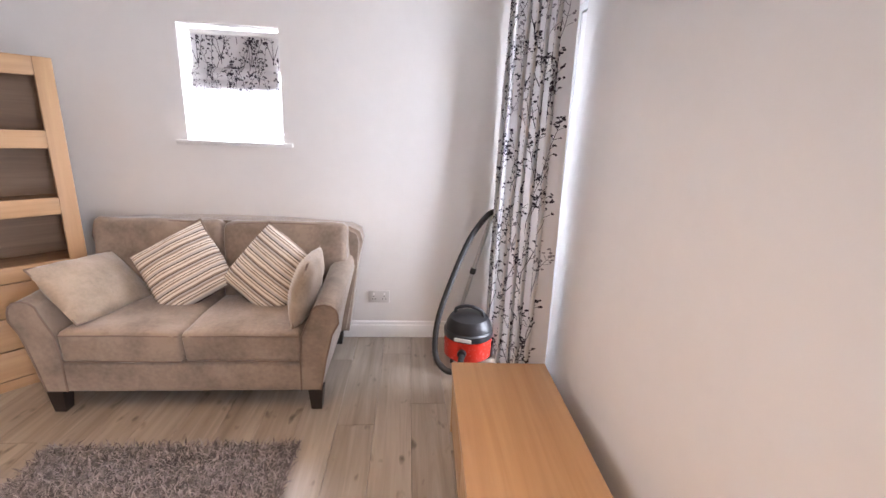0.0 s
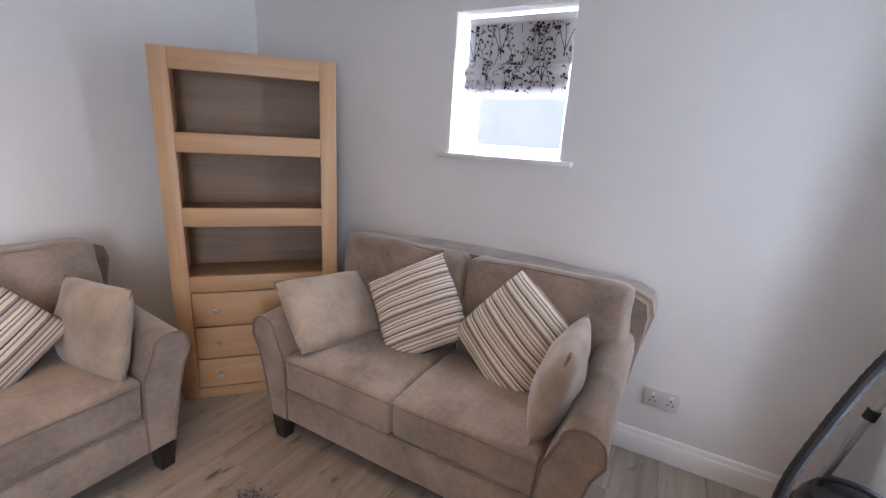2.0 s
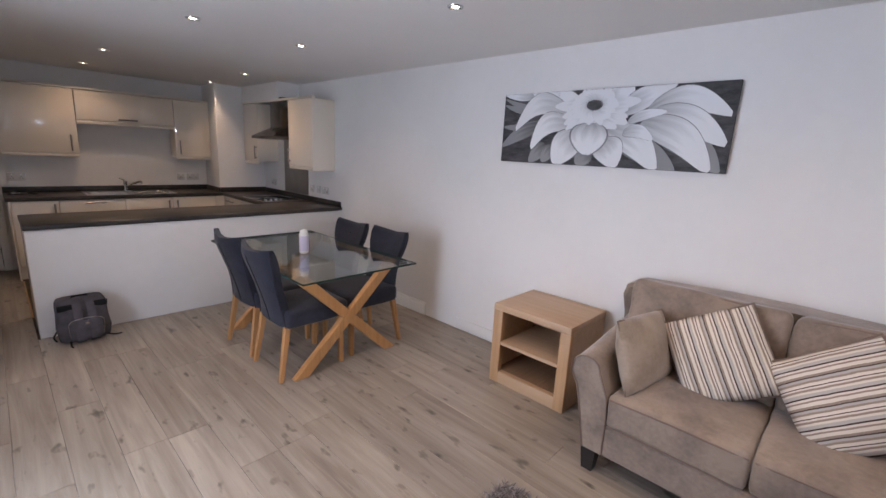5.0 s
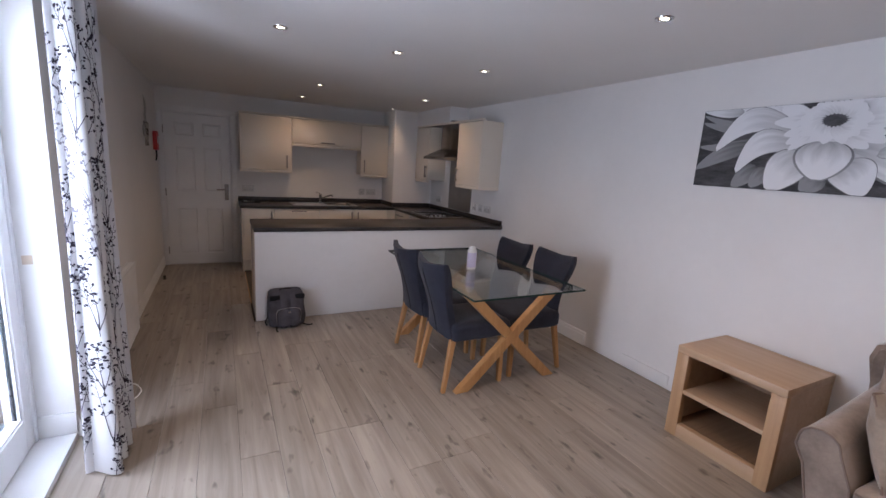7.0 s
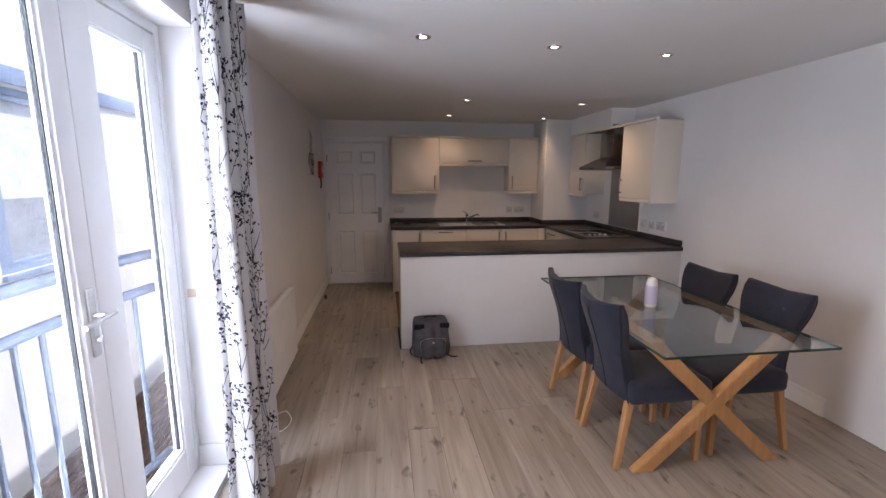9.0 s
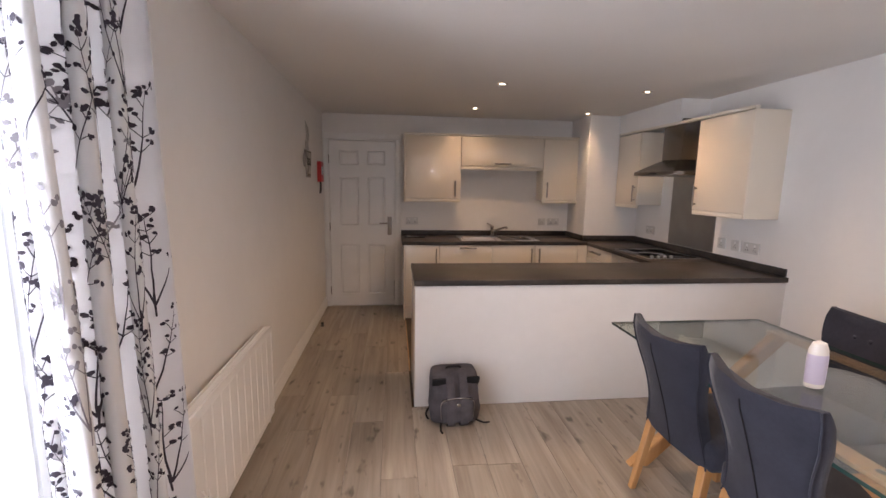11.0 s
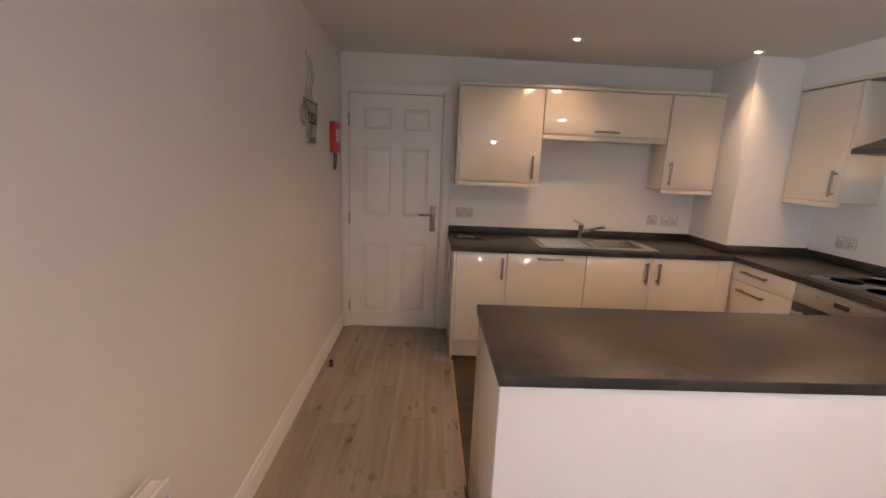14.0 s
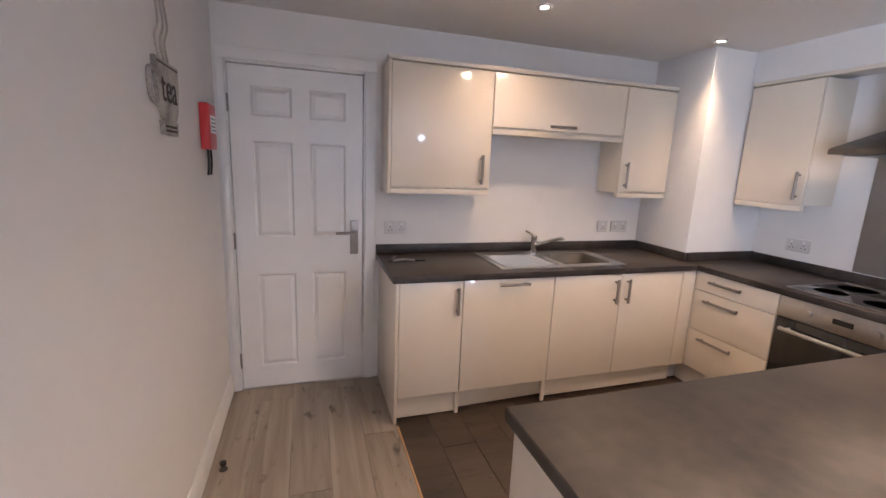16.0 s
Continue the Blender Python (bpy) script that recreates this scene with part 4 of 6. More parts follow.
def vacuum():
    v = thing("vacuum_cleaner", pose(0.70, 2.855, 0, 0, 0, -20) @ Matrix.Scale(0.93, 4), "red and black drum vacuum cleaner with a black hose", "vacuum cleaner")
    part("drum", lathe(B(), [(0.02, 0.035), (0.155, 0.035), (0.17, 0.05), (0.172, 0.16), (0.166, 0.195)], 32), RED, v, "glossy red plastic drum")
    part("lid", lathe(B(), [(0.168, 0.190), (0.176, 0.195), (0.176, 0.235), (0.165, 0.245), (0.158, 0.285), (0.135, 0.325), (0.09, 0.345), (0.01, 0.348)], 32), BLACK, v, "black plastic domed lid")
    part("handle", tube(B(), bezier([(-0.10, 0, 0.325), (-0.09, 0, 0.375), (0, 0, 0.40), (0.09, 0, 0.375), (0.10, 0, 0.325)], 6), 0.012), BLACK, v)
    part("name_plate", box(B(), -0.06, 0.06, -0.182, -0.174, 0.205, 0.23, 0.002), WHITEPL, v, "white name plate")
    part("inlet", tube(B(), [(0, -0.15, 0.12), (0, -0.20, 0.12)], 0.03, 16), BLACK, v)
    for sx in (-1, 1):
        bm = B()
        tube(bm, [(sx * 0.14, 0.08, 0.06), (sx * 0.175, 0.08, 0.06)], 0.06, 20)
        part("wheel", bm, BLACK, v)
    for sx in (-1, 1):
        part("castor", tube(B(), [(sx * 0.08 - 0.01, -0.12, 0.022), (sx * 0.08 + 0.01, -0.12, 0.022)], 0.021, 12), BLACK, v)
    inv = (pose(0.70, 2.855, 0, 0, 0, -20) @ Matrix.Scale(0.93, 4)).inverted()
    path = [(0.64, 2.66, 0.12), (0.60, 2.60, 0.05), (0.53, 2.64, 0.035), (0.475, 2.72, 0.10), (0.49, 2.80, 0.30), (0.58, 2.88, 0.56), (0.69, 2.96, 0.80), (0.80, 3.03, 0.94), (0.86, 3.06, 0.97)]
    pts = bezier([inv @ Vector(p) for p in path], 14)
    part("hose", tube(B(), pts, [0.0195 + 0.0022 * (k % 2) for k in range(len(pts))], 10), RUBBER, v, "black ribbed hose")
    part("wand", tube(B(), [inv @ Vector(p) for p in ((0.60, 3.02, 0.02), (0.74, 3.06, 0.55), (0.86, 3.08, 0.98))], 0.016, 12), STEEL, v, "steel suction tube")
    part("wand_ring", tube(B(), [inv @ Vector(p) for p in ((0.735, 3.058, 0.53), (0.745, 3.06, 0.57))], 0.022, 12), BLACK, v)


vacuum()


def socket(m, w, h, label, gangs=2, name="wall_socket"):
    """A white plate on a wall: local x along the wall, z up, front towards -y."""
    s = thing(name, m, label, "socket")
    part("plate", boxed(-w / 2, w / 2, -0.011, 0, -h / 2, h / 2, 0.004), SOCKETPL, s)
    for k in range(gangs):
        x = (k - (gangs - 1) / 2) * w / gangs
        part("rocker", boxed(x - 0.006, x + 0.006, -0.0145, -0.011, 0.012, 0.031, 0.001), WHITEPL, s)
        bm = B()
        for dx, z in ((0, 0.004), (-0.011, -0.016), (0.011, -0.016)):
            box(bm, x + dx - 0.003, x + dx + 0.003, -0.0118, -0.0105, z - 0.004, z + 0.004)
        part("pin_hole", bm, BLACK, s)


socket(pose(0.088, YE, 0.315), 0.15, 0.088, "white double plug socket low on the end wall")

# ---- curtains ----
def cloth_surface(width, drop, gathered, folds, amp, phase=0.0, seed=0.0):
    """Point of a hanging gathered cloth at (s, h): s metres along the cloth, h metres above its hem. Local x runs along the pole, -y into the room."""
    def at(s, h):
        u, k = s / width, h / drop
        a = amp * (0.75 + 0.45 * (1 - k)) * (1 + 0.35 * noise.noise(Vector((u * 3, k * 1.5, seed))))
        sway = 0.02 * noise.noise(Vector((u * 2 + seed, k * 2.2, 1.7)))
        w = math.tau * folds * u + phase + 0.5 * noise.noise(Vector((u * 4, k * 1.3, seed + 5)))
        x = gathered * u * (0.92 + 0.10 * (1 - k)) + 0.35 * amp * math.sin(2 * w) + sway
        return Vector((x, -a * math.sin(w), h))
    return at


def sprig(rs, put, s0, h0, size, lean):
    """A printed stem with branches, berries and leaves, flat on the cloth."""
    def stroke(p, q, w0, w1, n=4):
        d = (q - p)
        nn = Vector((-d.y, d.x)).normalized() if d.length else Vector((1, 0))
        for i in range(n):
            a, b = p + d * i / n, p + d * (i + 1) / n
            wa, wb = w0 + (w1 - w0) * i / n, w0 + (w1 - w0) * (i + 1) / n
            put([a - nn * wa, a + nn * wa, b + nn * wb, b - nn * wb])

    def leaf(c, ln, wd, an):
        d, nn = Vector((math.cos(an), math.sin(an))), Vector((-math.sin(an), math.cos(an)))
        put([c - d * ln, c - d * ln * .4 + nn * wd, c + d * ln * .5 + nn * wd * .8, c + d * ln, c + d * ln * .5 - nn * wd * .8, c - d * ln * .4 - nn * wd])

    root = Vector((s0, h0))
    stroke(root - Vector((0, size * 0.1)), root + Vector((lean * 0.01, size * 0.1)), 0.0016, 0.0022, 3)
    for fan in (-0.34, -0.02, 0.30):
        p, an = root, math.pi / 2 + lean * 0.4 + fan + rs.uniform(-0.08, 0.08)
        long = size * rs.uniform(0.75, 1.0)
        for k in range(7):
            q = p + Vector((math.cos(an), math.sin(an))) * long / 7
            stroke(p, q, 0.0020 * (1 - k / 10), 0.0020 * (1 - (k + 1) / 10), 2)
            if k > 1:
                for sg in (-1, 1):
                    if rs.rand() < 0.8:
                        ba = an + sg * rs.uniform(0.5, 1.0)
                        e = q + Vector((math.cos(ba), math.sin(ba))) * rs.uniform(0.012, 0.034)
                        stroke(q, e, 0.0011, 0.0009, 2)
                        for _ in range(rs.randint(1, 4)):
                            leaf(e + Vector((rs.uniform(-.008, .008), rs.uniform(-.006, .008))), rs.uniform(0.0045, 0.0085), rs.uniform(0.0032, 0.0058), rs.uniform(0, math.pi))
            p, an = q, an + rs.uniform(-0.10, 0.10) - fan * 0.06
        for _ in range(5):
            leaf(p + Vector((rs.uniform(-.012, .012), rs.uniform(-.012, .014))), rs.uniform(0.005, 0.010), rs.uniform(0.0035, 0.0065), rs.uniform(0, math.pi))


def printed(at, width, drop, parent, seed, side=-1, step=0.15, lift=0.0022):
    rs = np.random.RandomState(seed)
    black, grey = [], []

    def surface(q):
        s, h = min(max(q.x, 0.002), width - 0.002), min(max(q.y, 0.002), drop - 0.002)
        p = at(s, h)
        t = at(min(s + 0.004, width), h) - at(max(s - 0.004, 0), h)
        n = Vector((t.y, -t.x, 0)).normalized()
        return p + n * lift * (-side)

    cols = int(width / step)
    for i in range(cols + 1):
        h = -0.1 + (i % 2) * 0.16
        while h < drop:
            put = black if rs.rand() < 0.88 else grey
            s0 = (i + 0.5 + rs.uniform(-0.2, 0.2)) * width / (cols + 1)
            sprig(rs, put.append, s0, h, rs.uniform(0.26, 0.34), rs.uniform(-0.5, 0.5))
            h += rs.uniform(0.25, 0.30)
    for polys, material, nm in ((black, PRINT, "print"), (grey, PRINT_GREY, "pale_print")):
        bm = B()
        for poly in polys:
            if all(0 < p.x < width and 0 < p.y < drop for p in poly):
                try:
                    bm.faces.new([bm.verts.new(surface(p)) for p in poly])
                except ValueError:
                    pass
        if bm.faces:
            me = bpy.data.meshes.new(nm)
            bm.to_mesh(me)
            me.materials.append(material)
            part(nm, me, material, parent)["kind"] = "stuff"
        bm.free()


def curtain(m, width, drop, gathered, folds, amp, label, seed):
    c = thing("curtain", m, label, "curtain", "printed eyelet curtains")
    at = cloth_surface(width, drop, gathered, folds, amp, seed * 1.3, seed)
    nu, nv = int(folds * 22), 26
    for nm, off, mt in (("cloth", 0.0, CURTAIN), ("lining", 0.004, BLINDPALE)):
        bm = B()
        rows = []
        for i in range(nu + 1):
            row = []
            for j in range(nv + 1):
                s, h = width * i / nu, drop * j / nv
                t = at(min(s + 0.004, width), h) - at(max(s - 0.004, 0), h)
                n = Vector((-t.y, t.x, 0)).normalized()
                row.append(bm.verts.new(at(s, h) + n * off))
            rows.append(row)
        for i in range(nu):
            for j in range(nv):
                bm.faces.new((rows[i][j], rows[i + 1][j], rows[i + 1][j + 1], rows[i][j + 1]))
        part(nm, bm, mt, c, smooth=80)
    printed(at, width, drop, c, int(seed * 10) + 3)
    printed(at, width, drop, c, int(seed * 10) + 3, 1, lift=0.0062)
    for k in range(int(folds * 2)):
        s = width * (k + 0.5) / (folds * 2)
        p = at(s, drop - 0.05)
        bm = B()
        ring = [(p.x + 0.006 * sg, p.y, p.z) for sg in (-1, 1)]
        tube(bm, ring, 0.026, 16)
        part("eyelet", bm, ROD, c)
    return c


# local x of a curtain runs towards -y of the room, local -y (its face) towards -x
HANG = pose(0, 0, 0, 0, 0, -90)
ZR = 2.245


def pole(y0, y1):
    p = thing("curtain_pole", pose(0.955, 0, ZR), "dark pewter curtain pole on brackets above the glazed doors", "curtain pole")
    part("rod", tube(B(), [(0, y0, 0), (0, y1, 0)], 0.014, 14), ROD, p)
    for y in (y0, y1):
        part("finial", lathe(B(), [(0.004, -0.03), (0.022, -0.02), (0.026, 0), (0.022, 0.02), (0.004, 0.03)], 14), ROD, p, m=pose(0, y, 0, 90))
    for y in (y0 + 0.12, y1 - 0.12):
        bm = B()
        tube(bm, [(0, y, -0.004), (0.122, y, -0.004)], 0.009, 8)
        tube(bm, [(0.116, y, -0.004), (0.125, y, -0.004)], 0.026, 14)
        part("bracket", bm, ROD, p)


pole(-1.56, 0.46)
pole(2.18, 3.08)
curtain(Matrix.Translation((0.900, -1.025, 0.012)) @ HANG, 1.05, 2.275, 0.37, 3, 0.066, "white curtain printed with black sprigs, drawn back by the french doors", 1.0)
curtain(Matrix.Translation((0.935, 0.43, 0.012)) @ HANG, 0.95, 2.275, 0.34, 3, 0.036, "white curtain printed with black sprigs, gathered beside the french doors", 2.0)
curtain(Matrix.Translation((0.868, 2.620, 0.012)) @ pose(0, 0, 0, 0, 0, -80), 0.98, 2.275, 0.47, 4, 0.046, "white curtain printed with black sprigs, hanging half across the glazed door", 3.0)
curtain(Matrix.Translation((0.90, 3.035, 0.012)) @ HANG, 0.62, 2.275, 0.20, 2, 0.052, "white curtain printed with black sprigs, gathered in the corner", 4.0)


def roman_blind():
    x0, x1, zt, zb = WX[0] + 0.035, WX[1] - 0.02, WZ[1] - 0.045, WZ[0] + 0.305
    b = thing("roman_blind", pose(x0, YE + 0.085, zb), "printed roman blind half drawn up in the small window", "blind")
    width, drop = x1 - x0, zt - zb

    def at(s, h):
        f = 0.0
        if h < 0.13:
            f = 0.022 * math.sin(math.pi * (h % 0.065) / 0.065) + 0.018
        return Vector((s, -f - 0.004 * math.sin(s * 9), h))
    for nm, off, mt in (("cloth", 0.0, BLINDCLOTH), ("lining", 0.004, BLINDBACK)):
        bm = B()
        rows = [[bm.verts.new(at(width * i / 16, drop * j / 48) + Vector((0, off, 0))) for j in range(49)] for i in range(17)]
        for i in range(16):
            for j in range(48):
                bm.faces.new((rows[i][j], rows[i + 1][j], rows[i + 1][j + 1], rows[i][j + 1]))
        part(nm, bm, mt, b, smooth=80)
    printed(at, width, drop, b, 77, -1, 0.085)
    part("headrail", boxed(0, width, -0.01, 0.03, drop, drop + 0.028, 0.003), WHITEPL, b)


roman_blind()

# ---- dining ----
def dining_table():
    x0, x1, y0, y1, h = -1.885, -0.975, -2.42, -0.888, 0.752
    t = thing("dining_table", pose(0, 0, 0), "glass-topped dining table on crossed oak legs", "dining table")
    g = part("tabletop", boxed(x0 + 0.001, x1 - 0.001, y0 + 0.001, y1 - 0.001, h - 0.011, h - 0.001), TABLEGLASS, t, "clear tempered glass top")
    g.visible_shadow = False
    bm = B()
    for q in ((x0, x1, y0, y0 + 0.002), (x0, x1, y1 - 0.002, y1), (x0, x0 + 0.002, y0 + 0.002, y1 - 0.002), (x1 - 0.002, x1, y0 + 0.002, y1 - 0.002)):
        box(bm, *q, h - 0.012, h)
    part("glass_edge", bm, GLASSEDGE, t, "dark green polished glass edge")
    zt = h - 0.030
    xa, xb = -1.075, -1.845
    for y in (-1.14, -2.23):
        for p, q, dy in (((xa, 0.0), (xb, zt), 0.0), ((xb, 0.0), (xa, zt), 0.0)):
            bm = B()
            d = Vector((q[0] - p[0], 0, q[1] - p[1])).normalized()
            n = Vector((-d.z, 0, d.x))
            hw, hy = 0.036, 0.026
            a, b = Vector((p[0], y, p[1])), Vector((q[0], y, q[1]))
            def cut(c, z):
                out = []
                for s in (-1, 1):
                    e = c + n * hw * s
                    out.append(e + d * ((z - e.z) / d.z))
                return out
            lo, hi = cut(a, 0.001), cut(b, zt)
            off = 0.0012 if p[0] == xa else -0.0012
            rings = [[v + Vector((0, yy, 0)) for v, yy in ((r[0], -hy + off), (r[1], -hy + off), (r[1], hy + off), (r[0], hy + off))] for r in (lo, hi)]
            loft(bm, rings)
            bmesh.ops.bevel(bm, geom=bm.edges[:], offset=0.004, segments=2, affect="EDGES", clamp_overlap=True)
            part("leg", bm, OAK_LEG, t, "golden oak crossed leg")
    for x in (-1.83, -1.09):
        part("rail", boxed(x - 0.035, x + 0.035, -2.27, -1.10, zt + 0.0005, zt + 0.016, 0.002), OAK_Y, t)
    for x in (-1.83, -1.09):
        for y in (-1.14, -2.23):
            part("pad", lathe(B(), [(0.014, zt + 0.0165), (0.014, h - 0.0115)], 14, x, y), CHROME, t)


dining_table()


def dining_chair(m, label):
    """Upholstered chair, front towards -x in its own space; back at +x."""
    c = thing("dining_chair", m, label, "chair", "four dining chairs round the table")
    bm = soft_box(B(), 0.235, 0.225, 0.062, 0.035, 0.012, wob=0.003, m=pose(-0.235, 0, 0.425))
    part("seat", bm, NAVY, c, smooth=60)
    # scooped back: waisted low down, winged at the top, leaning back
    n, rings = 14, []
    for k in range(n + 1):
        v = k / n
        z = 0.37 + v * 0.515
        half = 0.198 - 0.034 * math.sin(math.pi * min(1, v * 1.25)) + 0.026 * max(0, (v - 0.5) / 0.5) ** 1.4
        lean = 0.16 * v ** 1.25
        if k == n:
            half -= 0.012
        ring = []
        prof = [(-1, 0.0), (-0.97, -0.02), (-0.6, -0.026), (0, -0.03), (0.6, -0.026), (0.97, -0.02), (1, 0.0), (0.985, 0.03), (0.6, 0.045), (0, 0.05), (-0.6, 0.045), (-0.985, 0.03)]
        top = max(0, (v - 0.9) / 0.1)
        for s, d in prof:
            wing = 0.045 * abs(s) ** 2.2 * v
            zz = z + 0.03 * abs(s) ** 2 * max(0, v - 0.7) / 0.3 * 1.0
            ring.append((-0.035 + lean - wing + (d * (1 - 0.45 * top)), half * s, zz))
        rings.append(ring)
    bm = loft(B(), rings)
    part("backrest", bm, NAVY, c, smooth=60)
    seam = [Vector(r[9]) + Vector((0.003, 0, 0)) for r in rings[:-1]]
    part("back_seam", tube(B(), seam, 0.0025, 5), BACKDARK, c)
    for s in (-1, 1):
        pts = [Vector(r[7 if s > 0 else 11]) + Vector((0.004, 0, 0)) for r in rings]
        part("piping", tube(B(), pts, 0.004, 6), NAVY, c)
    for y in (-0.07, 0, 0.07):
        part("button", lathe(B(), [(0.001, 0.006), (0.008, 0.004), (0.01, 0)], 10), NAVY, c, m=pose(0.058, y, 0.80, 0, -74))
    for (bx, by, tx, ty, r) in ((0.045, 0.200, -0.02, 0.175, 0.02), (0.045, -0.200, -0.02, -0.175, 0.02), (-0.425, 0.19, -0.42, 0.18, 0.021), (-0.425, -0.19, -0.42, -0.18, 0.021)):
        bm = B()
        loft(bm, [[(x - q, y - q, z), (x + q, y - q, z), (x + q, y + q, z), (x - q, y + q, z)] for x, y, z, q in ((bx, by, 0.001, r * 0.72), (tx, ty, 0.38, r))])
        bmesh.ops.bevel(bm, geom=bm.edges[:], offset=0.003, segments=1, affect="EDGES", clamp_overlap=True)
        part("leg", bm, OAK_LEG, c, "tapered golden oak leg")
    return c


first = dining_chair(pose(-0.998, -1.367, 0), "slate-blue upholstered dining chair with oak legs, near the open floor")
for px, py, rz, lb in ((-1.0, -1.856, 2, "slate-blue upholstered dining chair with oak legs, beside the breakfast bar"),
                       (-1.962, -1.40, 180, "slate-blue upholstered dining chair with oak legs, between table and wall"),
                       (-1.935, -1.905, 182, "slate-blue upholstered dining chair with oak legs, by the wall")):
    tagged(copy_thing(first, pose(px, py, 0, 0, 0, rz)), lb)


def bottle():
    b = thing("air_freshener", pose(-1.37, -1.60, 0.753), "white and lilac plastic air freshener standing on the glass table", "air freshener")
    part("body", lathe(B(), [(0.03, 0), (0.036, 0.006), (0.037, 0.05), (0.038, 0.11), (0.036, 0.15), (0.026, 0.178), (0.008, 0.186)], 24, squash=0.72), WHITEPL, b)
    part("sleeve", lathe(B(), [(0.0375, 0.02), (0.0382, 0.05), (0.0388, 0.11), (0.0375, 0.135)], 24, squash=0.73), LILAC, b, "lilac band")


bottle()


def backpack():
    b = thing("backpack", pose(-0.135, -2.79, 0, 0, 0, 184) @ Matrix.Diagonal((1.0, 1.0, 0.92, 1.0)), "grey canvas backpack leaning against the breakfast bar", "backpack")
    rings = []
    for z, w, d, sh in ((0.004, 0.125, 0.075, 0), (0.02, 0.155, 0.095, 0), (0.10, 0.165, 0.105, 0.0), (0.20, 0.158, 0.098, 0.012), (0.28, 0.156, 0.09, 0.028), (0.325, 0.152, 0.078, 0.04), (0.346, 0.14, 0.066, 0.046), (0.353, 0.12, 0.05, 0.05)):
        ring = []
        for k in range(28):
            a = math.tau * k / 28
            c, s = math.cos(a), math.sin(a)
            x = w * math.copysign(abs(c) ** 0.45, c)
            y = d * math.copysign(abs(s) ** 0.5, s) + sh
            nz = noise.noise_vector(Vector((x * 9, y * 9, z * 9))) * 0.007
            ring.append((x + nz.x, y + nz.y, z))
        rings.append(ring)
    part("bag", loft(B(), rings), BACKPACK, b, smooth=60)
    part("pocket", soft_box(B(), 0.105, 0.03, 0.085, 0.025, 0, wob=0.004, m=pose(0, -0.105, 0.115)), BACKPACK, b, smooth=60)
    for x in (-0.042, 0.042):
        pts = [(x, -0.095, 0.005), (x, -0.142, 0.03), (x, -0.142, 0.12), (x, -0.128, 0.20), (x, -0.082, 0.29), (x, -0.052, 0.335), (x, -0.01, 0.358)]
        bm = B()
        run = bezier(pts, 6)
        loft(bm, [[(p.x - 0.025, p.y, p.z), (p.x + 0.025, p.y, p.z), (p.x + 0.025, p.y + 0.007, p.z + 0.003), (p.x - 0.025, p.y + 0.007, p.z + 0.003)] for p in run])
        part("strap", bm, BACKPACK, b, "grey padded strap")
    for x in (-0.115, 0.115):
        part("zip_flap", soft_box(B(), 0.044, 0.010, 0.026, 0.006, 0, m=pose(x * 0.94, -0.054, 0.300, 14)), BACKDARK, b, "dark webbing flap")
    part("top_handle", tube(B(), bezier([(-0.05, 0.04, 0.345), (-0.035, 0.035, 0.364), (0.035, 0.035, 0.364), (0.05, 0.04, 0.345)], 6), 0.007, 8), BACKDARK, b)
    part("buckle", boxed(-0.013, 0.013, -0.149, -0.14, 0.165, 0.185, 0.003), CHROME, b)
    part("zip", tube(B(), bezier([(-0.10, -0.115, 0.05), (-0.105, -0.12, 0.17), (-0.06, -0.13, 0.21), (0.06, -0.13, 0.21), (0.105, -0.12, 0.17), (0.10, -0.115, 0.05)], 6), 0.003, 6), CHROME, b)
    for pts in ([(0.12, -0.06, 0.02), (0.17, -0.10, 0.008), (0.215, -0.10, 0.006)], [(-0.10, -0.09, 0.02), (-0.11, -0.15, 0.006), (-0.105, -0.18, 0.005)], [(-0.15, 0.0, 0.11), (-0.185, -0.02, 0.06), (-0.17, -0.03, 0.02)]):
        part("loose_strap", tube(B(), bezier(pts, 5), 0.006, 6), BACKDARK, b, "dark webbing strap end")


backpack()


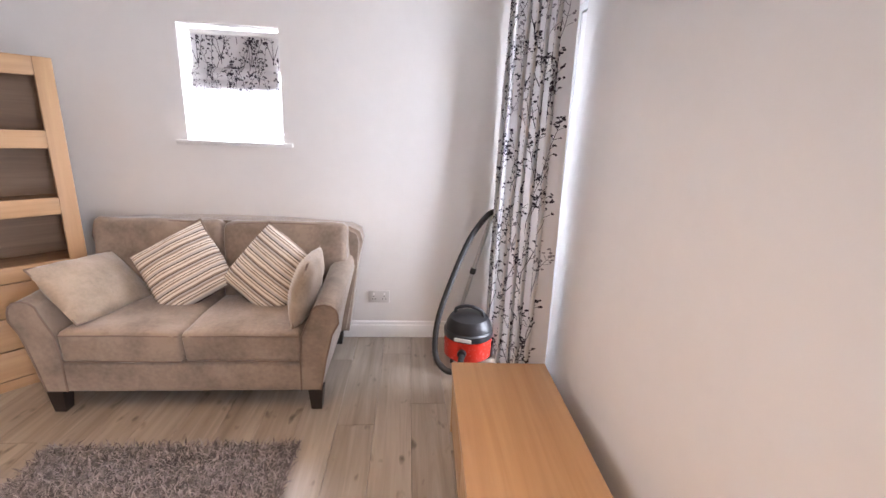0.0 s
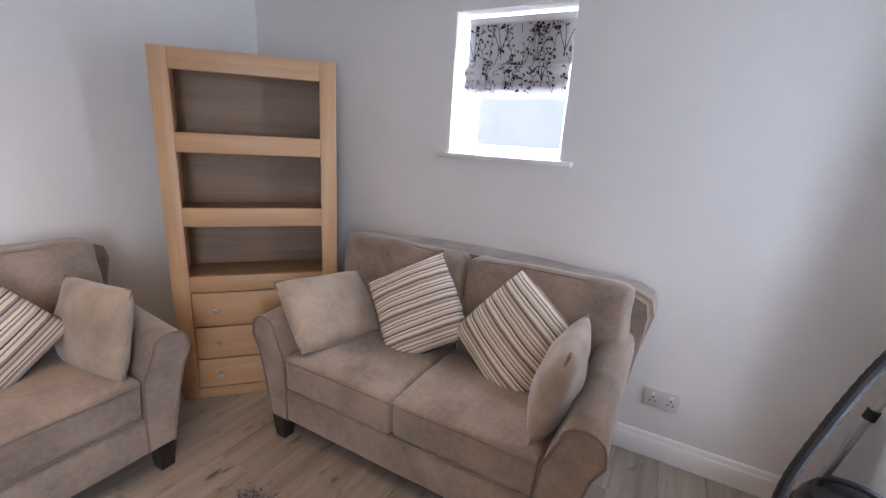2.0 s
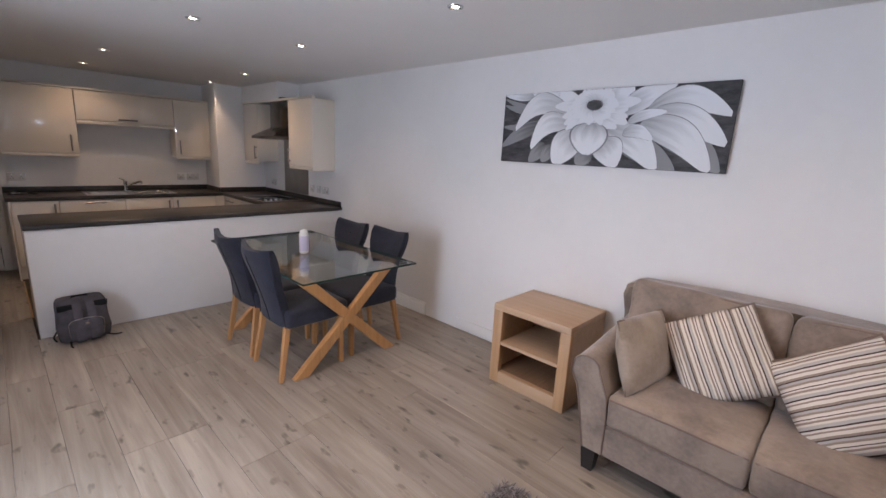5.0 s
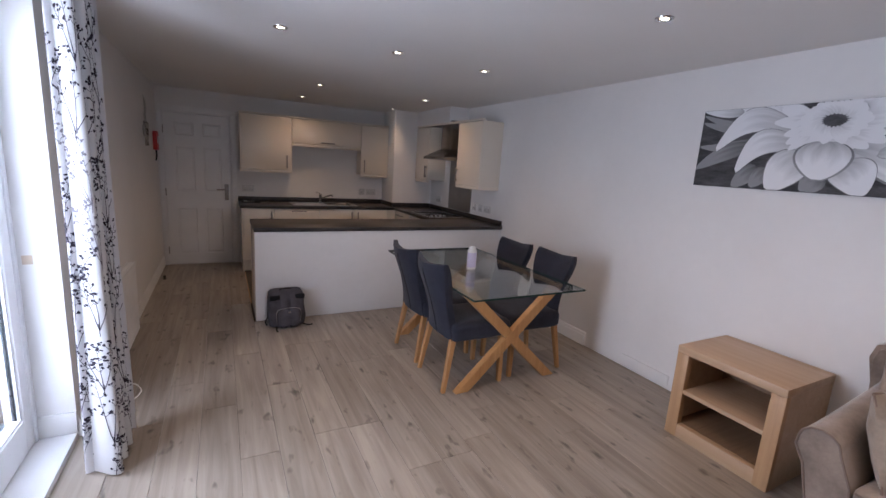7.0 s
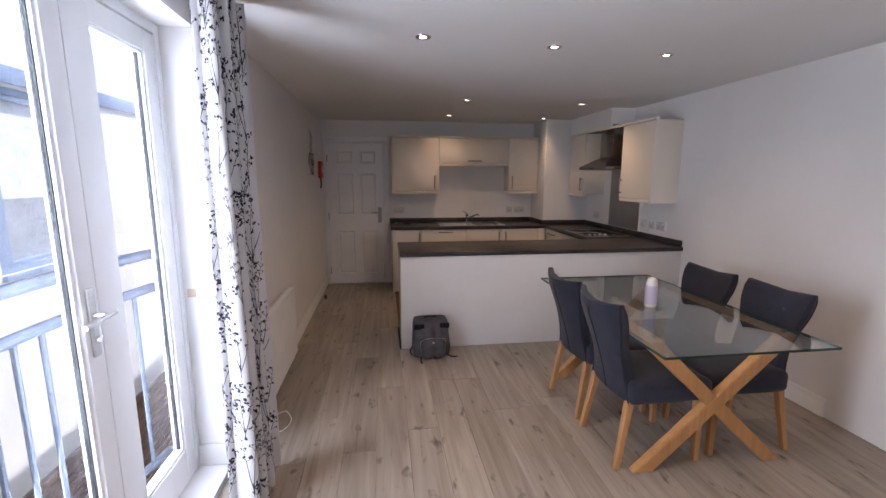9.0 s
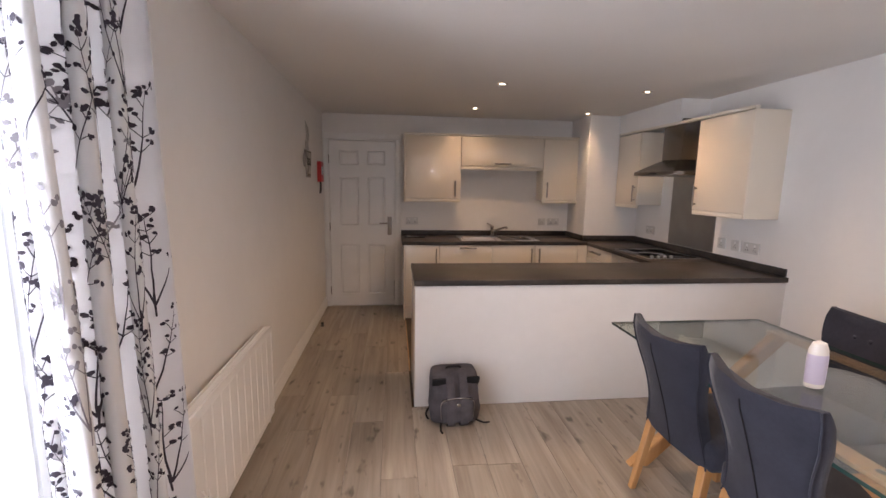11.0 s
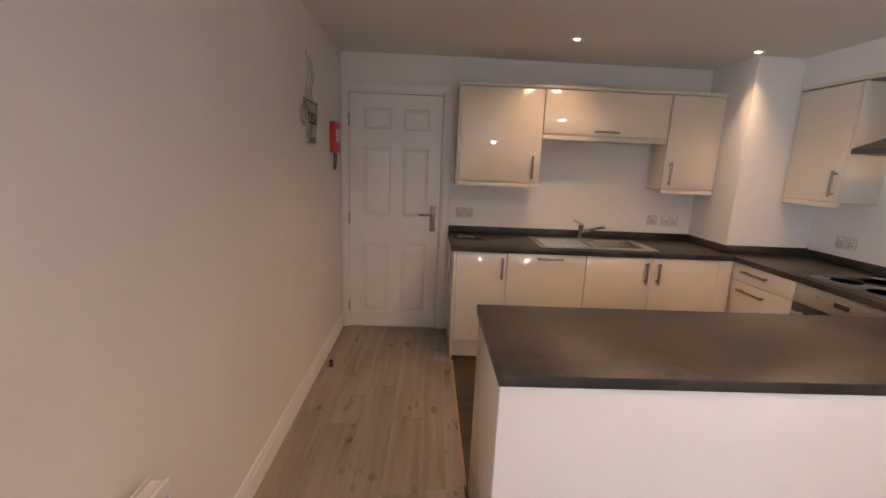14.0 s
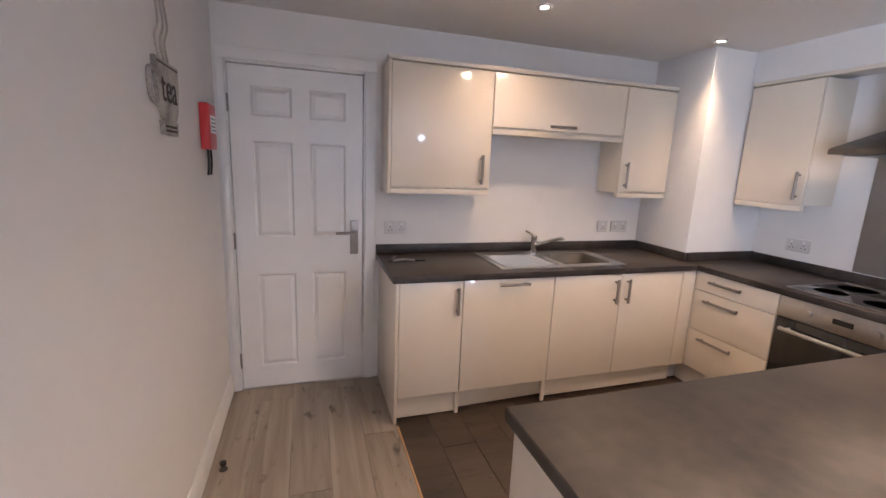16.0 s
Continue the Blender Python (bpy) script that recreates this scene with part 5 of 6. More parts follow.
def radiator():
    y0, y1, z0, z1, xf = -2.78, -1.62, 0.10, 0.652, 0.985
    r = thing("radiator", pose(0, 0, 0), "white ribbed panel radiator on the wall by the curtain", "radiator")
    n = 12
    bm = B()
    prof = []
    for k in range(n * 16 + 1):
        u = k / (n * 16)
        ph = (u * n) % 1
        dx = 0.0 if ph < 0.05 or ph > 0.95 else -0.007
        prof.append((xf + 0.007 + dx, y0 + 0.02 + u * (y1 - y0 - 0.04)))
    ring = prof + [(xf + 0.02, y1 - 0.02), (xf + 0.02, y0 + 0.02)]
    loft(bm, [[(x, y, z) for x, y in ring] for z in (z0 + 0.03, z1 - 0.035)])
    part("front_panel", bm, TRIM, r)
    part("back_panel", boxed(xf + 0.028, xf + 0.04, y0 + 0.02, y1 - 0.02, z0 + 0.02, z1 - 0.03), TRIM, r)
    part("bottom_edge", boxed(xf - 0.002, xf + 0.02, y0 + 0.01, y1 - 0.01, z0, z0 + 0.03, 0.004), TRIM, r)
    bm = B()
    box(bm, xf - 0.004, xf + 0.008, y0, y1, z1 - 0.04, z1, 0.003)
    box(bm, xf + 0.046, xf + 0.054, y0, y1, z1 - 0.04, z1, 0.003)
    for k in range(84):
        a = y0 + 0.01 + k * (y1 - y0 - 0.02) / 84
        box(bm, xf + 0.013, xf + 0.041, a, a + 0.0115, z1 - 0.012, z1 - 0.004)
    part("top_grille", bm, TRIM, r)
    for a, b in ((y0, y0 + 0.008), (y1 - 0.008, y1)):
        part("side_cover", boxed(xf, xf + 0.052, a, b, z0 + 0.03, z1 - 0.041, 0.002), TRIM, r)
    bm = B()
    tube(bm, [(1.035, y0 + 0.0, z0 + 0.06), (1.035, y0 - 0.05, z0 + 0.06), (1.035, y0 - 0.05, 0.0)], 0.008, 8)
    part("pipe", bm, TRIM, r)
    part("valve", lathe(B(), [(0.012, z0 + 0.03), (0.018, z0 + 0.04), (0.018, z0 + 0.09), (0.01, z0 + 0.1)], 14, 1.035, y0 - 0.05), WHITEPL, r)
    for y in (y0 + 0.2, y1 - 0.2):
        part("bracket", boxed(1.04, XR, y - 0.02, y + 0.02, z0 + 0.1, z1 - 0.1), TRIM, r)


radiator()
cb = thing("cable", pose(0, 0, 0), "loose white cable by the radiator", "cable")
part("wire", tube(B(), bezier([(0.99, -1.85, 0.30), (0.955, -1.80, 0.16), (0.96, -1.72, 0.06), (0.90, -1.75, 0.006), (0.86, -1.86, 0.006), (0.92, -1.98, 0.006), (0.99, -1.92, 0.02), (0.95, -1.82, 0.20), (0.98, -1.78, 0.33)], 8), 0.004, 6), WHITEPL, cb)


# ---- things on the east wall near the door ----
def tea_sign():
    s = thing("tea_sign", pose(XR, -4.50, 1.70), "cup-shaped distressed wooden tea sign on the wall", "sign")
    board = mat("distressed_board", (0.50, 0.47, 0.42), 0.8, vary=0.25, scale=12, second=(0.22, 0.20, 0.18), fine=0.6)
    ink = mat("sign_ink", (0.06, 0.055, 0.05), 0.8, vary=0.2)
    cup = [(-0.145, 0.105), (0.125, 0.105), (0.12, 0.02), (0.095, -0.06), (0.06, -0.10), (-0.08, -0.10), (-0.115, -0.06), (-0.14, 0.02)]
    part("cup_board", prism(B(), cup, 0, -0.016, -0.002), board, s, smooth=0)
    part("saucer", prism(B(), [(-0.10, -0.101), (0.085, -0.101), (0.075, -0.15), (-0.09, -0.15)], 0, -0.016, -0.002), board, s, smooth=0)
    part("rim_line", boxed(-0.018, -0.0165, -0.13, 0.112, 0.088, 0.094), ink, s)
    part("handle", tube(B(), bezier([(-0.009, 0.118, 0.06), (-0.009, 0.175, 0.05), (-0.009, 0.17, -0.03), (-0.009, 0.10, -0.05)], 8), 0.009, 8), board, s)
    for k, y in enumerate((-0.06, -0.01, 0.05)):
        pts = [(-0.008, y, 0.10), (-0.008, y + 0.03, 0.17), (-0.008, y - 0.02, 0.24), (-0.008, y + 0.02, 0.33 + 0.02 * k)]
        part("steam_wire", tube(B(), bezier(pts, 8), 0.004, 6), STEEL, s, "thin grey wire steam curl")
    me = word("tea", 0.15, 0.001)
    me.materials.append(ink)
    part("letters", me, ink, s, m=Matrix.Translation((-0.0175, -0.01, 0.01)) @ pose(0, 0, 0, 90, 0, -90))
    for z in (-0.12, -0.135):
        part("small_writing", boxed(-0.0175, -0.0165, -0.075, 0.065, z - 0.004, z + 0.004), ink, s)


tea_sign()


def fire_box():
    f = thing("fire_blanket_case", pose(XR, -5.11, 1.62), "red fire blanket case with pull tapes by the door", "fire blanket")
    part("case", boxed(-0.045, -0.001, -0.085, 0.085, -0.11, 0.11, 0.008, 3), REDBOX, f)
    part("white_label", boxed(-0.0465, -0.0455, -0.06, 0.06, -0.03, 0.055), WHITEPL, f)
    for k in range(4):
        part("printed_line", boxed(-0.0472, -0.0468, -0.05, 0.05 - 0.012 * (k % 2), 0.035 - 0.018 * k, 0.041 - 0.018 * k), BLACK, f)
    for y in (-0.03, 0.035):
        part("pull_tape", tube(B(), bezier([(-0.022, y, -0.11), (-0.024, y + 0.004, -0.17), (-0.015, y - 0.012, -0.235)], 6), 0.006, 6), BLACK, f, "dark pull tape")


fire_box()
ds = thing("door_stop", pose(1.005, -4.68, 0), "small dark metal door stop on the floor", "door stop")
part("base", lathe(B(), [(0.02, 0.0005), (0.02, 0.006), (0.012, 0.012), (0.012, 0.035), (0.006, 0.04)], 16), ROD, ds)
part("cap", lathe(B(), [(0.013, 0.028), (0.015, 0.03), (0.015, 0.042), (0.002, 0.046)], 16), RUBBER, ds)

# ---- kitchen ----
WT, TH = 0.885, 0.038          # worktop height and thickness
SY, SB = -4.82, -4.842         # sink run: worktop edge and door face
LX, LB = -1.925, -1.95         # hob run: worktop edge and door face


def bar_handle(a, b, parent, out, r=0.009):
    """Brushed bar between a and b, standing off along out."""
    a, b, o = Vector(a), Vector(b), Vector(out)
    d = (b - a).normalized()
    bm = B()
    tube(bm, [a + o, b + o], r, 10)
    for p in (a + d * 0.02, b - d * 0.02):
        tube(bm, [p, p + o], r * 0.8, 8)
    part("handle", bm, HANDLE, parent, "brushed steel bar handle")


def unit(name, label, x0, x1, y0, y1, z0, z1, faces, axis, sign, category="cabinet", carcass=CARCASS):
    """A cabinet with gloss fronts. faces: (a0, a1, z0, z1, handle) along the front; axis 1: front on y, 0: front on x."""
    u = thing(name, pose(0, 0, 0), label, category, "cream gloss kitchen units")
    part("carcass", boxed(x0, x1, y0, y1, z0, z1, 0.001), carcass, u)
    front = {(1, 1): y1, (1, -1): y0, (0, 1): x1, (0, -1): x0}[(axis, sign)]
    o = Vector((0, 0.03 * sign, 0)) if axis == 1 else Vector((0.03 * sign, 0, 0))
    for a0, a1, b0, b1, hd in faces:
        f0, f1 = front + 0.001 * sign, front + 0.02 * sign
        q = (a0 + 0.0015, a1 - 0.0015, f0, f1) if axis == 1 else (f0, f1, a0 + 0.0015, a1 - 0.0015)
        d = part("door", boxed(*q, b0 + 0.0015, b1 - 0.0015, 0.0025), CREAM, u, "cream gloss front")
        if hd:
            (pa, za), (pb, zb) = hd
            pt = (lambda p, z: (p, f1, z)) if axis == 1 else (lambda p, z: (f1, p, z))
            bar_handle(pt(pa, za), pt(pb, zb), d, o)
    return u


# base units of the sink run
ZB0, ZB1 = 0.155, WT - TH - 0.002
unit("base_unit", "cream gloss base cupboard at the end of the sink run", -0.245, 0.125, YK, SB - 0.021, ZB0, ZB1,
     [(-0.245, 0.125, ZB0, ZB1, ((-0.210, 0.65), (-0.210, 0.81)))], 1, 1)
unit("dishwasher_front", "cream gloss integrated appliance front under the worktop", -0.836, -0.248, YK, SB - 0.021, ZB0, ZB1,
     [(-0.836, -0.248, ZB0, ZB1, ((-0.655, 0.812), (-0.465, 0.812)))], 1, 1, "appliance")
unit("sink_unit", "cream gloss double sink cupboard", -1.90, -0.839, YK, SB - 0.021, ZB0, 0.70,
     [(-1.332, -0.839, ZB0, ZB1, ((-1.287, 0.65), (-1.287, 0.81))), (-1.835, -1.333, ZB0, ZB1, ((-1.378, 0.65), (-1.378, 0.81)))], 1, 1)
ep = thing("end_panel", pose(0, 0, 0), "cream gloss end panel of the sink run", "panel")
part("board", boxed(0.127, 0.145, YK, SB, 0.0, WT - TH - 0.002, 0.002), CREAM, ep)
pl = thing("plinth", pose(0, 0, 0), "cream kickboard, partly loose, under the sink run", "plinth")
part("board", boxed(-0.25, 0.125, SB - 0.065, SB - 0.049, 0.005, ZB0 - 0.004, 0.001), CARCASS, pl)
part("loose_board", box(B(), -0.30, 0.30, -0.008, 0.008, -0.065, 0.065, 0.001, m=pose(-0.555, SB - 0.075, 0.082, -7, 1.5, 0)), CARCASS, pl)
part("board_end", boxed(-1.88, -0.86, SB - 0.066, SB - 0.05, 0.02, ZB0 - 0.004, 0.001), CARCASS, pl)
for x in (-0.247, -0.84):
    part("leg_post", boxed(x - 0.011, x + 0.011, SB - 0.045, SB - 0.027, 0.0, ZB0 - 0.001), CARCASS, pl)

# worktop of the sink run with the cut-out for the bowl, upstand
SX0, SX1, SYA, SYB = -1.40, -0.50, -5.36, -4.895     # sink outline
BX0, BX1, BYA, BYB = -1.33, -0.97, -5.29, -4.955     # bowl
wt = thing("worktop", pose(0, 0, 0), "dark stone-effect laminate worktop along the sink wall", "worktop", "dark worktops")
bm = B()
z0, z1 = WT - TH, WT
box(bm, BX1, 0.166, YK, SY, z0, z1, 0.003)
box(bm, -1.933, BX0, YK, SY, z0, z1, 0.003)
box(bm, BX0, BX1, YK, BYA, z0, z1)
box(bm, BX0, BX1, BYB, SY, z0, z1, 0.003)
part("top", bm, WORKTOP, wt)
part("upstand", boxed(-1.933, 0.166, YK, YK + 0.018, WT, WT + 0.062, 0.002), WORKTOP, wt)
part("upstand_return", boxed(-1.933, -1.915, YK + 0.019, -4.93, WT, WT + 0.062, 0.002), WORKTOP, wt)


def sink():
    s = thing("sink", pose(0, 0, WT), "stainless steel sink with a ribbed drainer set in the worktop", "sink")
    bm = B()
    for q in ((SX0, BX0, SYA, SYB), (BX1, BX1 + 0.05, SYA, SYB), (BX0, BX1, SYA, BYA), (BX0, BX1, BYB, SYB), (SX1 - 0.03, SX1, SYA, SYB),
              (BX1 + 0.05, SX1 - 0.03, SYA, SYA + 0.10), (BX1 + 0.05, SX1 - 0.03, SYB - 0.035, SYB)):
        box(bm, q[0], q[1], q[2], q[3], 0.0005, 0.006)
    part("rim", bm, STEEL, s)
    bm = B()
    a, b, c, d = BX0, BX1, BYA, BYB
    rings = []
    for i, z in ((0, 0.004), (0.008, -0.01), (0.016, -0.12), (0.04, -0.15), (0.14, -0.156)):
        rings.append([(a + i, c + i, z), (b - i, c + i, z), (b - i, d - i, z), (a + i, d - i, z)])
    loft(bm, rings, caps=False)
    bm.faces.new(bm.verts[-4:])
    # darker steel than the rim, shade of the sunken bowl and drainer in its colour
    part("bowl", bm, HOODSTEEL, s)
    part("drainer", boxed(BX1 + 0.05, SX1 - 0.03, SYA + 0.10, SYB - 0.035, 0.0004, 0.0025), HOODSTEEL, s)
    for k in range(11):
        y = SYA + 0.125 + k * 0.028
        part("drainer_rib", tube(B(), [(BX1 + 0.07, y, 0.003), (SX1 - 0.05, y, 0.0045)], 0.0045, 6), STEEL, s)
    part("waste", lathe(B(), [(0.035, -0.1555), (0.035, -0.153), (0.02, -0.1535)], 20, (a + b) / 2, (c + d) / 2), CHROME, s)


sink()


def tap():
    t = thing("tap", pose(-0.935, -5.305, WT + 0.006), "chrome single-lever mixer tap behind the sink", "tap")
    part("body", lathe(B(), [(0.026, 0), (0.026, 0.012), (0.019, 0.018), (0.019, 0.095), (0.022, 0.10), (0.021, 0.125), (0.006, 0.132)], 20), CHROME, t)
    part("spout", tube(B(), bezier([(0, 0, 0.06), (-0.05, 0.05, 0.085), (-0.13, 0.13, 0.125), (-0.145, 0.145, 0.105)], 6), [0.012] * 18 + [0.011], 12), CHROME, t)
    part("lever", tube(B(), [(0, 0, 0.125), (0.02, -0.02, 0.14), (0.055, -0.03, 0.155)], 0.007, 8), CHROME, t)


tap()
ky = thing("kitchen_tools", pose(0.055, -5.20, WT), "small pile of keys and black tools on the worktop", "tools")
for k, (x, y, an, ln, mt) in enumerate(((0, 0, 10, 0.16, BLACK), (-0.09, 0.02, -8, 0.14, BLACK), (0.01, 0.05, 25, 0.09, STEEL), (-0.05, 0.05, -30, 0.07, STEEL), (0.03, -0.03, 60, 0.06, STEEL))):
    part("tool", box(B(), -ln / 2, ln / 2, -0.008, 0.008, 0.0005, 0.012, 0.003, m=pose(x, y, 0.011 * (k > 1), 0, 0, an)), mt, ky)

# wall units over the sink
UY = -5.2
unit("wall_unit", "cream gloss wall cupboard by the door", -0.518, 0.118, YK, UY - 0.021, 1.335, 2.057, [(-0.518, 0.118, 1.345, 2.050, ((-0.455, 1.37), (-0.455, 1.55)))], 1, 1)
unit("bridging_unit", "cream gloss lift-up wall cupboard above the sink", -1.505, -0.521, YK, UY - 0.021, 1.715, 2.057, [(-1.505, -0.521, 1.725, 2.050, ((-1.105, 1.752), (-0.915, 1.752)))], 1, 1)
unit("wall_unit", "narrow cream gloss wall cupboard beside the column", -1.932, -1.508, YK, UY - 0.021, 1.335, 2.057, [(-1.932, -1.508, 1.345, 2.050, ((-1.555, 1.37), (-1.555, 1.55)))], 1, 1)
co = thing("cornice", pose(0, 0, 0), "cream trim along the top of the wall cupboards", "cornice")
part("board", boxed(-1.932, 0.14, UY - 0.06, UY + 0.006, 2.0585, 2.082, 0.003), CARCASS, co)
co = thing("pelmet", pose(0, 0, 0), "cream pelmet under the wall cupboards", "pelmet")
part("board", boxed(-0.518, 0.118, UY - 0.03, UY - 0.004, 1.303, 1.334, 0.002), CARCASS, co)
part("board_narrow", boxed(-1.932, -1.508, UY - 0.03, UY - 0.004, 1.303, 1.334, 0.002), CARCASS, co)
part("board_bridge", boxed(-1.505, -0.521, UY - 0.03, UY - 0.004, 1.683, 1.714, 0.002), CARCASS, co)
ep = thing("wall_unit_end_panel", pose(0, 0, 0), "cream end panel of the wall cupboards", "panel")
part("board", boxed(0.1195, 0.137, YK, UY, 1.30, 2.0575, 0.002), CREAM, ep)
for x in (0.035, -1.60, -1.75):
    socket(pose(x, YK, 1.06, 0, 0, 180), 0.15 if x > -1.7 and x > 0 else 0.088 if x > -1.7 else 0.15, 0.088, "white plug socket above the worktop", 2 if x != -1.60 else 1)

# hob run along the west wall
unit("drawer_unit", "cream gloss three-drawer unit beside the oven", XL, LB - 0.021, -4.89, -4.292, ZB0, ZB1,
     [(-4.89, -4.292, 0.715, ZB1, ((-4.72, 0.79), (-4.50, 0.79))), (-4.89, -4.292, 0.435, 0.714, ((-4.74, 0.655), (-4.50, 0.655))), (-4.89, -4.292, ZB0, 0.434, ((-4.74, 0.385), (-4.50, 0.385)))], 0, 1)
fl = thing("filler_post", pose(0, 0, 0), "cream filler strip in the corner of the units", "panel")
part("board", boxed(-2.5, LB, -4.9425, -4.893, ZB0, ZB1, 0.001), CREAM, fl)
part("corner_board", boxed(-1.948, -1.837, SB - 0.02, SB - 0.001, ZB0, ZB1, 0.001), CREAM, fl)
part("foot_board", boxed(-2.5, LB - 0.05, -4.9425, -4.29, 0.004, ZB0 - 0.003), CARCASS, fl)


def oven():
    o = thing("oven", pose(0, 0, 0), "built-in steel oven with a black glass door", "oven")
    y0, y1 = -4.287, -3.690
    part("housing", boxed(XL, LB - 0.02, y0, y1, ZB0, ZB1), CARCASS, o)
    part("panel", boxed(LB - 0.019, LB + 0.003, y0 + 0.003, y1 - 0.003, 0.725, ZB1 - 0.003, 0.002), STEEL, o, "brushed steel control panel")
    dr = part("door", boxed(LB - 0.019, LB + 0.004, y0 + 0.003, y1 - 0.003, 0.22, 0.722, 0.003), BLACKGLASS, o, "black glass oven door")
    bm = B()
    tube(bm, [(LB + 0.045, y0 + 0.05, 0.668), (LB + 0.045, y1 - 0.05, 0.668)], 0.011, 12)
    for y in (y0 + 0.08, y1 - 0.08):
        tube(bm, [(LB + 0.002, y, 0.668), (LB + 0.045, y, 0.668)], 0.008, 8)
    part("handle", bm, STEEL, dr)
    for y in (y0 + 0.16, y1 - 0.14):
        part("knob", tube(B(), [(LB + 0.004, y, 0.785), (LB + 0.026, y, 0.785)], 0.017, 18), STEEL, o)
    part("clock", boxed(LB + 0.0035, LB + 0.005, -4.02, -3.93, 0.772, 0.80), BLACKGLASS, o, "small black clock display")


oven()
unit("corner_unit", "cream gloss corner base unit", XL, LB - 0.021, -3.687, -3.54, ZB0, ZB1, [(-3.687, -3.54, ZB0, ZB1, None)], 0, 1)
wt = thing("worktop", pose(0, 0, 0), "dark stone-effect laminate worktop along the hob wall", "worktop", "dark worktops")
part("top", boxed(XL, LX, -4.9425, -3.547, WT - TH, WT, 0.003), WORKTOP, wt)
part("upstand", boxed(XL, XL + 0.018, -4.925, -2.940, WT, WT + 0.058, 0.002), WORKTOP, wt)
part("upstand_return", boxed(XL, LX - 0.012, -4.9425, -4.926, WT, WT + 0.062, 0.002), WORKTOP, wt)


def hob():
    h = thing("hob", pose(0, 0, WT), "black glass electric hob with steel knobs", "hob")
    x0, x1, y0, y1 = -2.47, -1.985, -4.28, -3.70
    part("glass", boxed(x0, x1, y0, y1, 0.0005, 0.006, 0.002), BLACKGLASS, h)
    bm = B()
    for q in ((x0 - 0.005, x1 + 0.005, y0 - 0.005, y0), (x0 - 0.005, x1 + 0.005, y1, y1 + 0.005), (x0 - 0.005, x0, y0, y1), (x1, x1 + 0.005, y0, y1)):
        box(bm, *q, 0.0004, 0.007)
    part("trim", bm, STEEL, h)
    for x, y, r in ((-2.12, -4.15, 0.075), (-2.34, -4.15, 0.09), (-2.12, -3.91, 0.09), (-2.34, -3.91, 0.075)):
        bm = B()
        lathe(bm, [(r, 0.0062), (r, 0.0068), (r - 0.004, 0.0068), (r - 0.004, 0.0062)], 36, x, y)
        part("ring", bm, RUBBER, h)
    for k in range(4):
        part("knob", lathe(B(), [(0.016, 0.006), (0.017, 0.018), (0.014, 0.026), (0.002, 0.027)], 18, -2.03 - k * 0.062, -3.735), STEEL, h)


hob()
sp = thing("splashback", pose(0, 0, 0), "grey steel splashback behind the hob", "splashback")
part("sheet", boxed(XL, XL + 0.006, -4.315, -3.685, WT + 0.063, 1.655), SPLASH, sp)


def hood():
    h = thing("cooker_hood", pose(0, 0, 0), "stainless steel chimney cooker hood", "cooker hood")
    y0, y1, x1, z = -4.318, -3.70, -2.135, 1.625
    bm = B()
    loft(bm, [[(XL + 0.007, y0, z), (x1, y0, z), (x1, y1, z), (XL + 0.007, y1, z)], [(XL + 0.007, y0, z + 0.03), (x1, y0, z + 0.03), (x1, y1, z + 0.03), (XL + 0.007, y1, z + 0.03)],
              [(XL + 0.007, -4.15, z + 0.14), (-2.31, -4.15, z + 0.14), (-2.31, -3.87, z + 0.14), (XL + 0.007, -3.87, z + 0.14)]])
    part("canopy", bm, HOODSTEEL, h)
    part("chimney", boxed(XL + 0.007, -2.31, -4.15, -3.87, z + 0.1405, 2.125, 0.002), HOODSTEEL, h)
    part("filter", boxed(XL + 0.05, x1 - 0.04, y0 + 0.05, y1 - 0.05, z - 0.006, z - 0.001), SPLASH, h)
    part("switch_strip", boxed(x1, x1 + 0.002, -4.06, -3.95, z + 0.006, z + 0.022), BLACK, h)


hood()
UX = -2.285
unit("wall_unit", "cream gloss wall cupboard above the breakfast bar end", XL, UX - 0.021, -3.63, -3.092, 1.325, 2.075, [(-3.63, -3.075, 1.325, 2.07, ((-3.595, 1.36), (-3.595, 1.53)))], 0, 1)
unit("wall_unit", "cream gloss wall cupboard beside the cooker hood", XL, UX - 0.021, -4.93, -4.495, 1.325, 2.075, [(-4.93, -4.495, 1.325, 2.07, ((-4.532, 1.36), (-4.532, 1.53)))], 0, 1)
ep = thing("wall_unit_end_panel", pose(0, 0, 0), "cream gloss end panel of the wall cupboards", "panel")
part("board", boxed(XL, UX - 0.004, -3.0905, -3.072, 1.29, 2.0755, 0.002), CREAM, ep)
co = thing("cornice", pose(0, 0, 0), "cream trim bridging the wall cupboards over the hood", "cornice")
part("board", boxed(UX - 0.035, UX + 0.006, -4.93, -3.07, 2.0765, 2.10, 0.003), CARCASS, co)
co = thing("pelmet", pose(0, 0, 0), "cream pelmet under the wall cupboards", "pelmet")
part("board", boxed(UX - 0.03, UX - 0.004, -3.63, -3.0915, 1.29, 1.3245, 0.002), CARCASS, co)
part("board_far", boxed(UX - 0.03, UX - 0.004, -4.93, -4.495, 1.29, 1.3245, 0.002), CARCASS, co)
W90 = 90
for y, wd, g in ((-3.585, 0.088, 1), (-3.43, 0.088, 1), (-3.27, 0.15, 2), (-4.64, 0.15, 2)):
    socket(pose(XL, y, 1.045, 0, 0, W90), wd, 0.088, "white plug socket above the hob worktop", g)

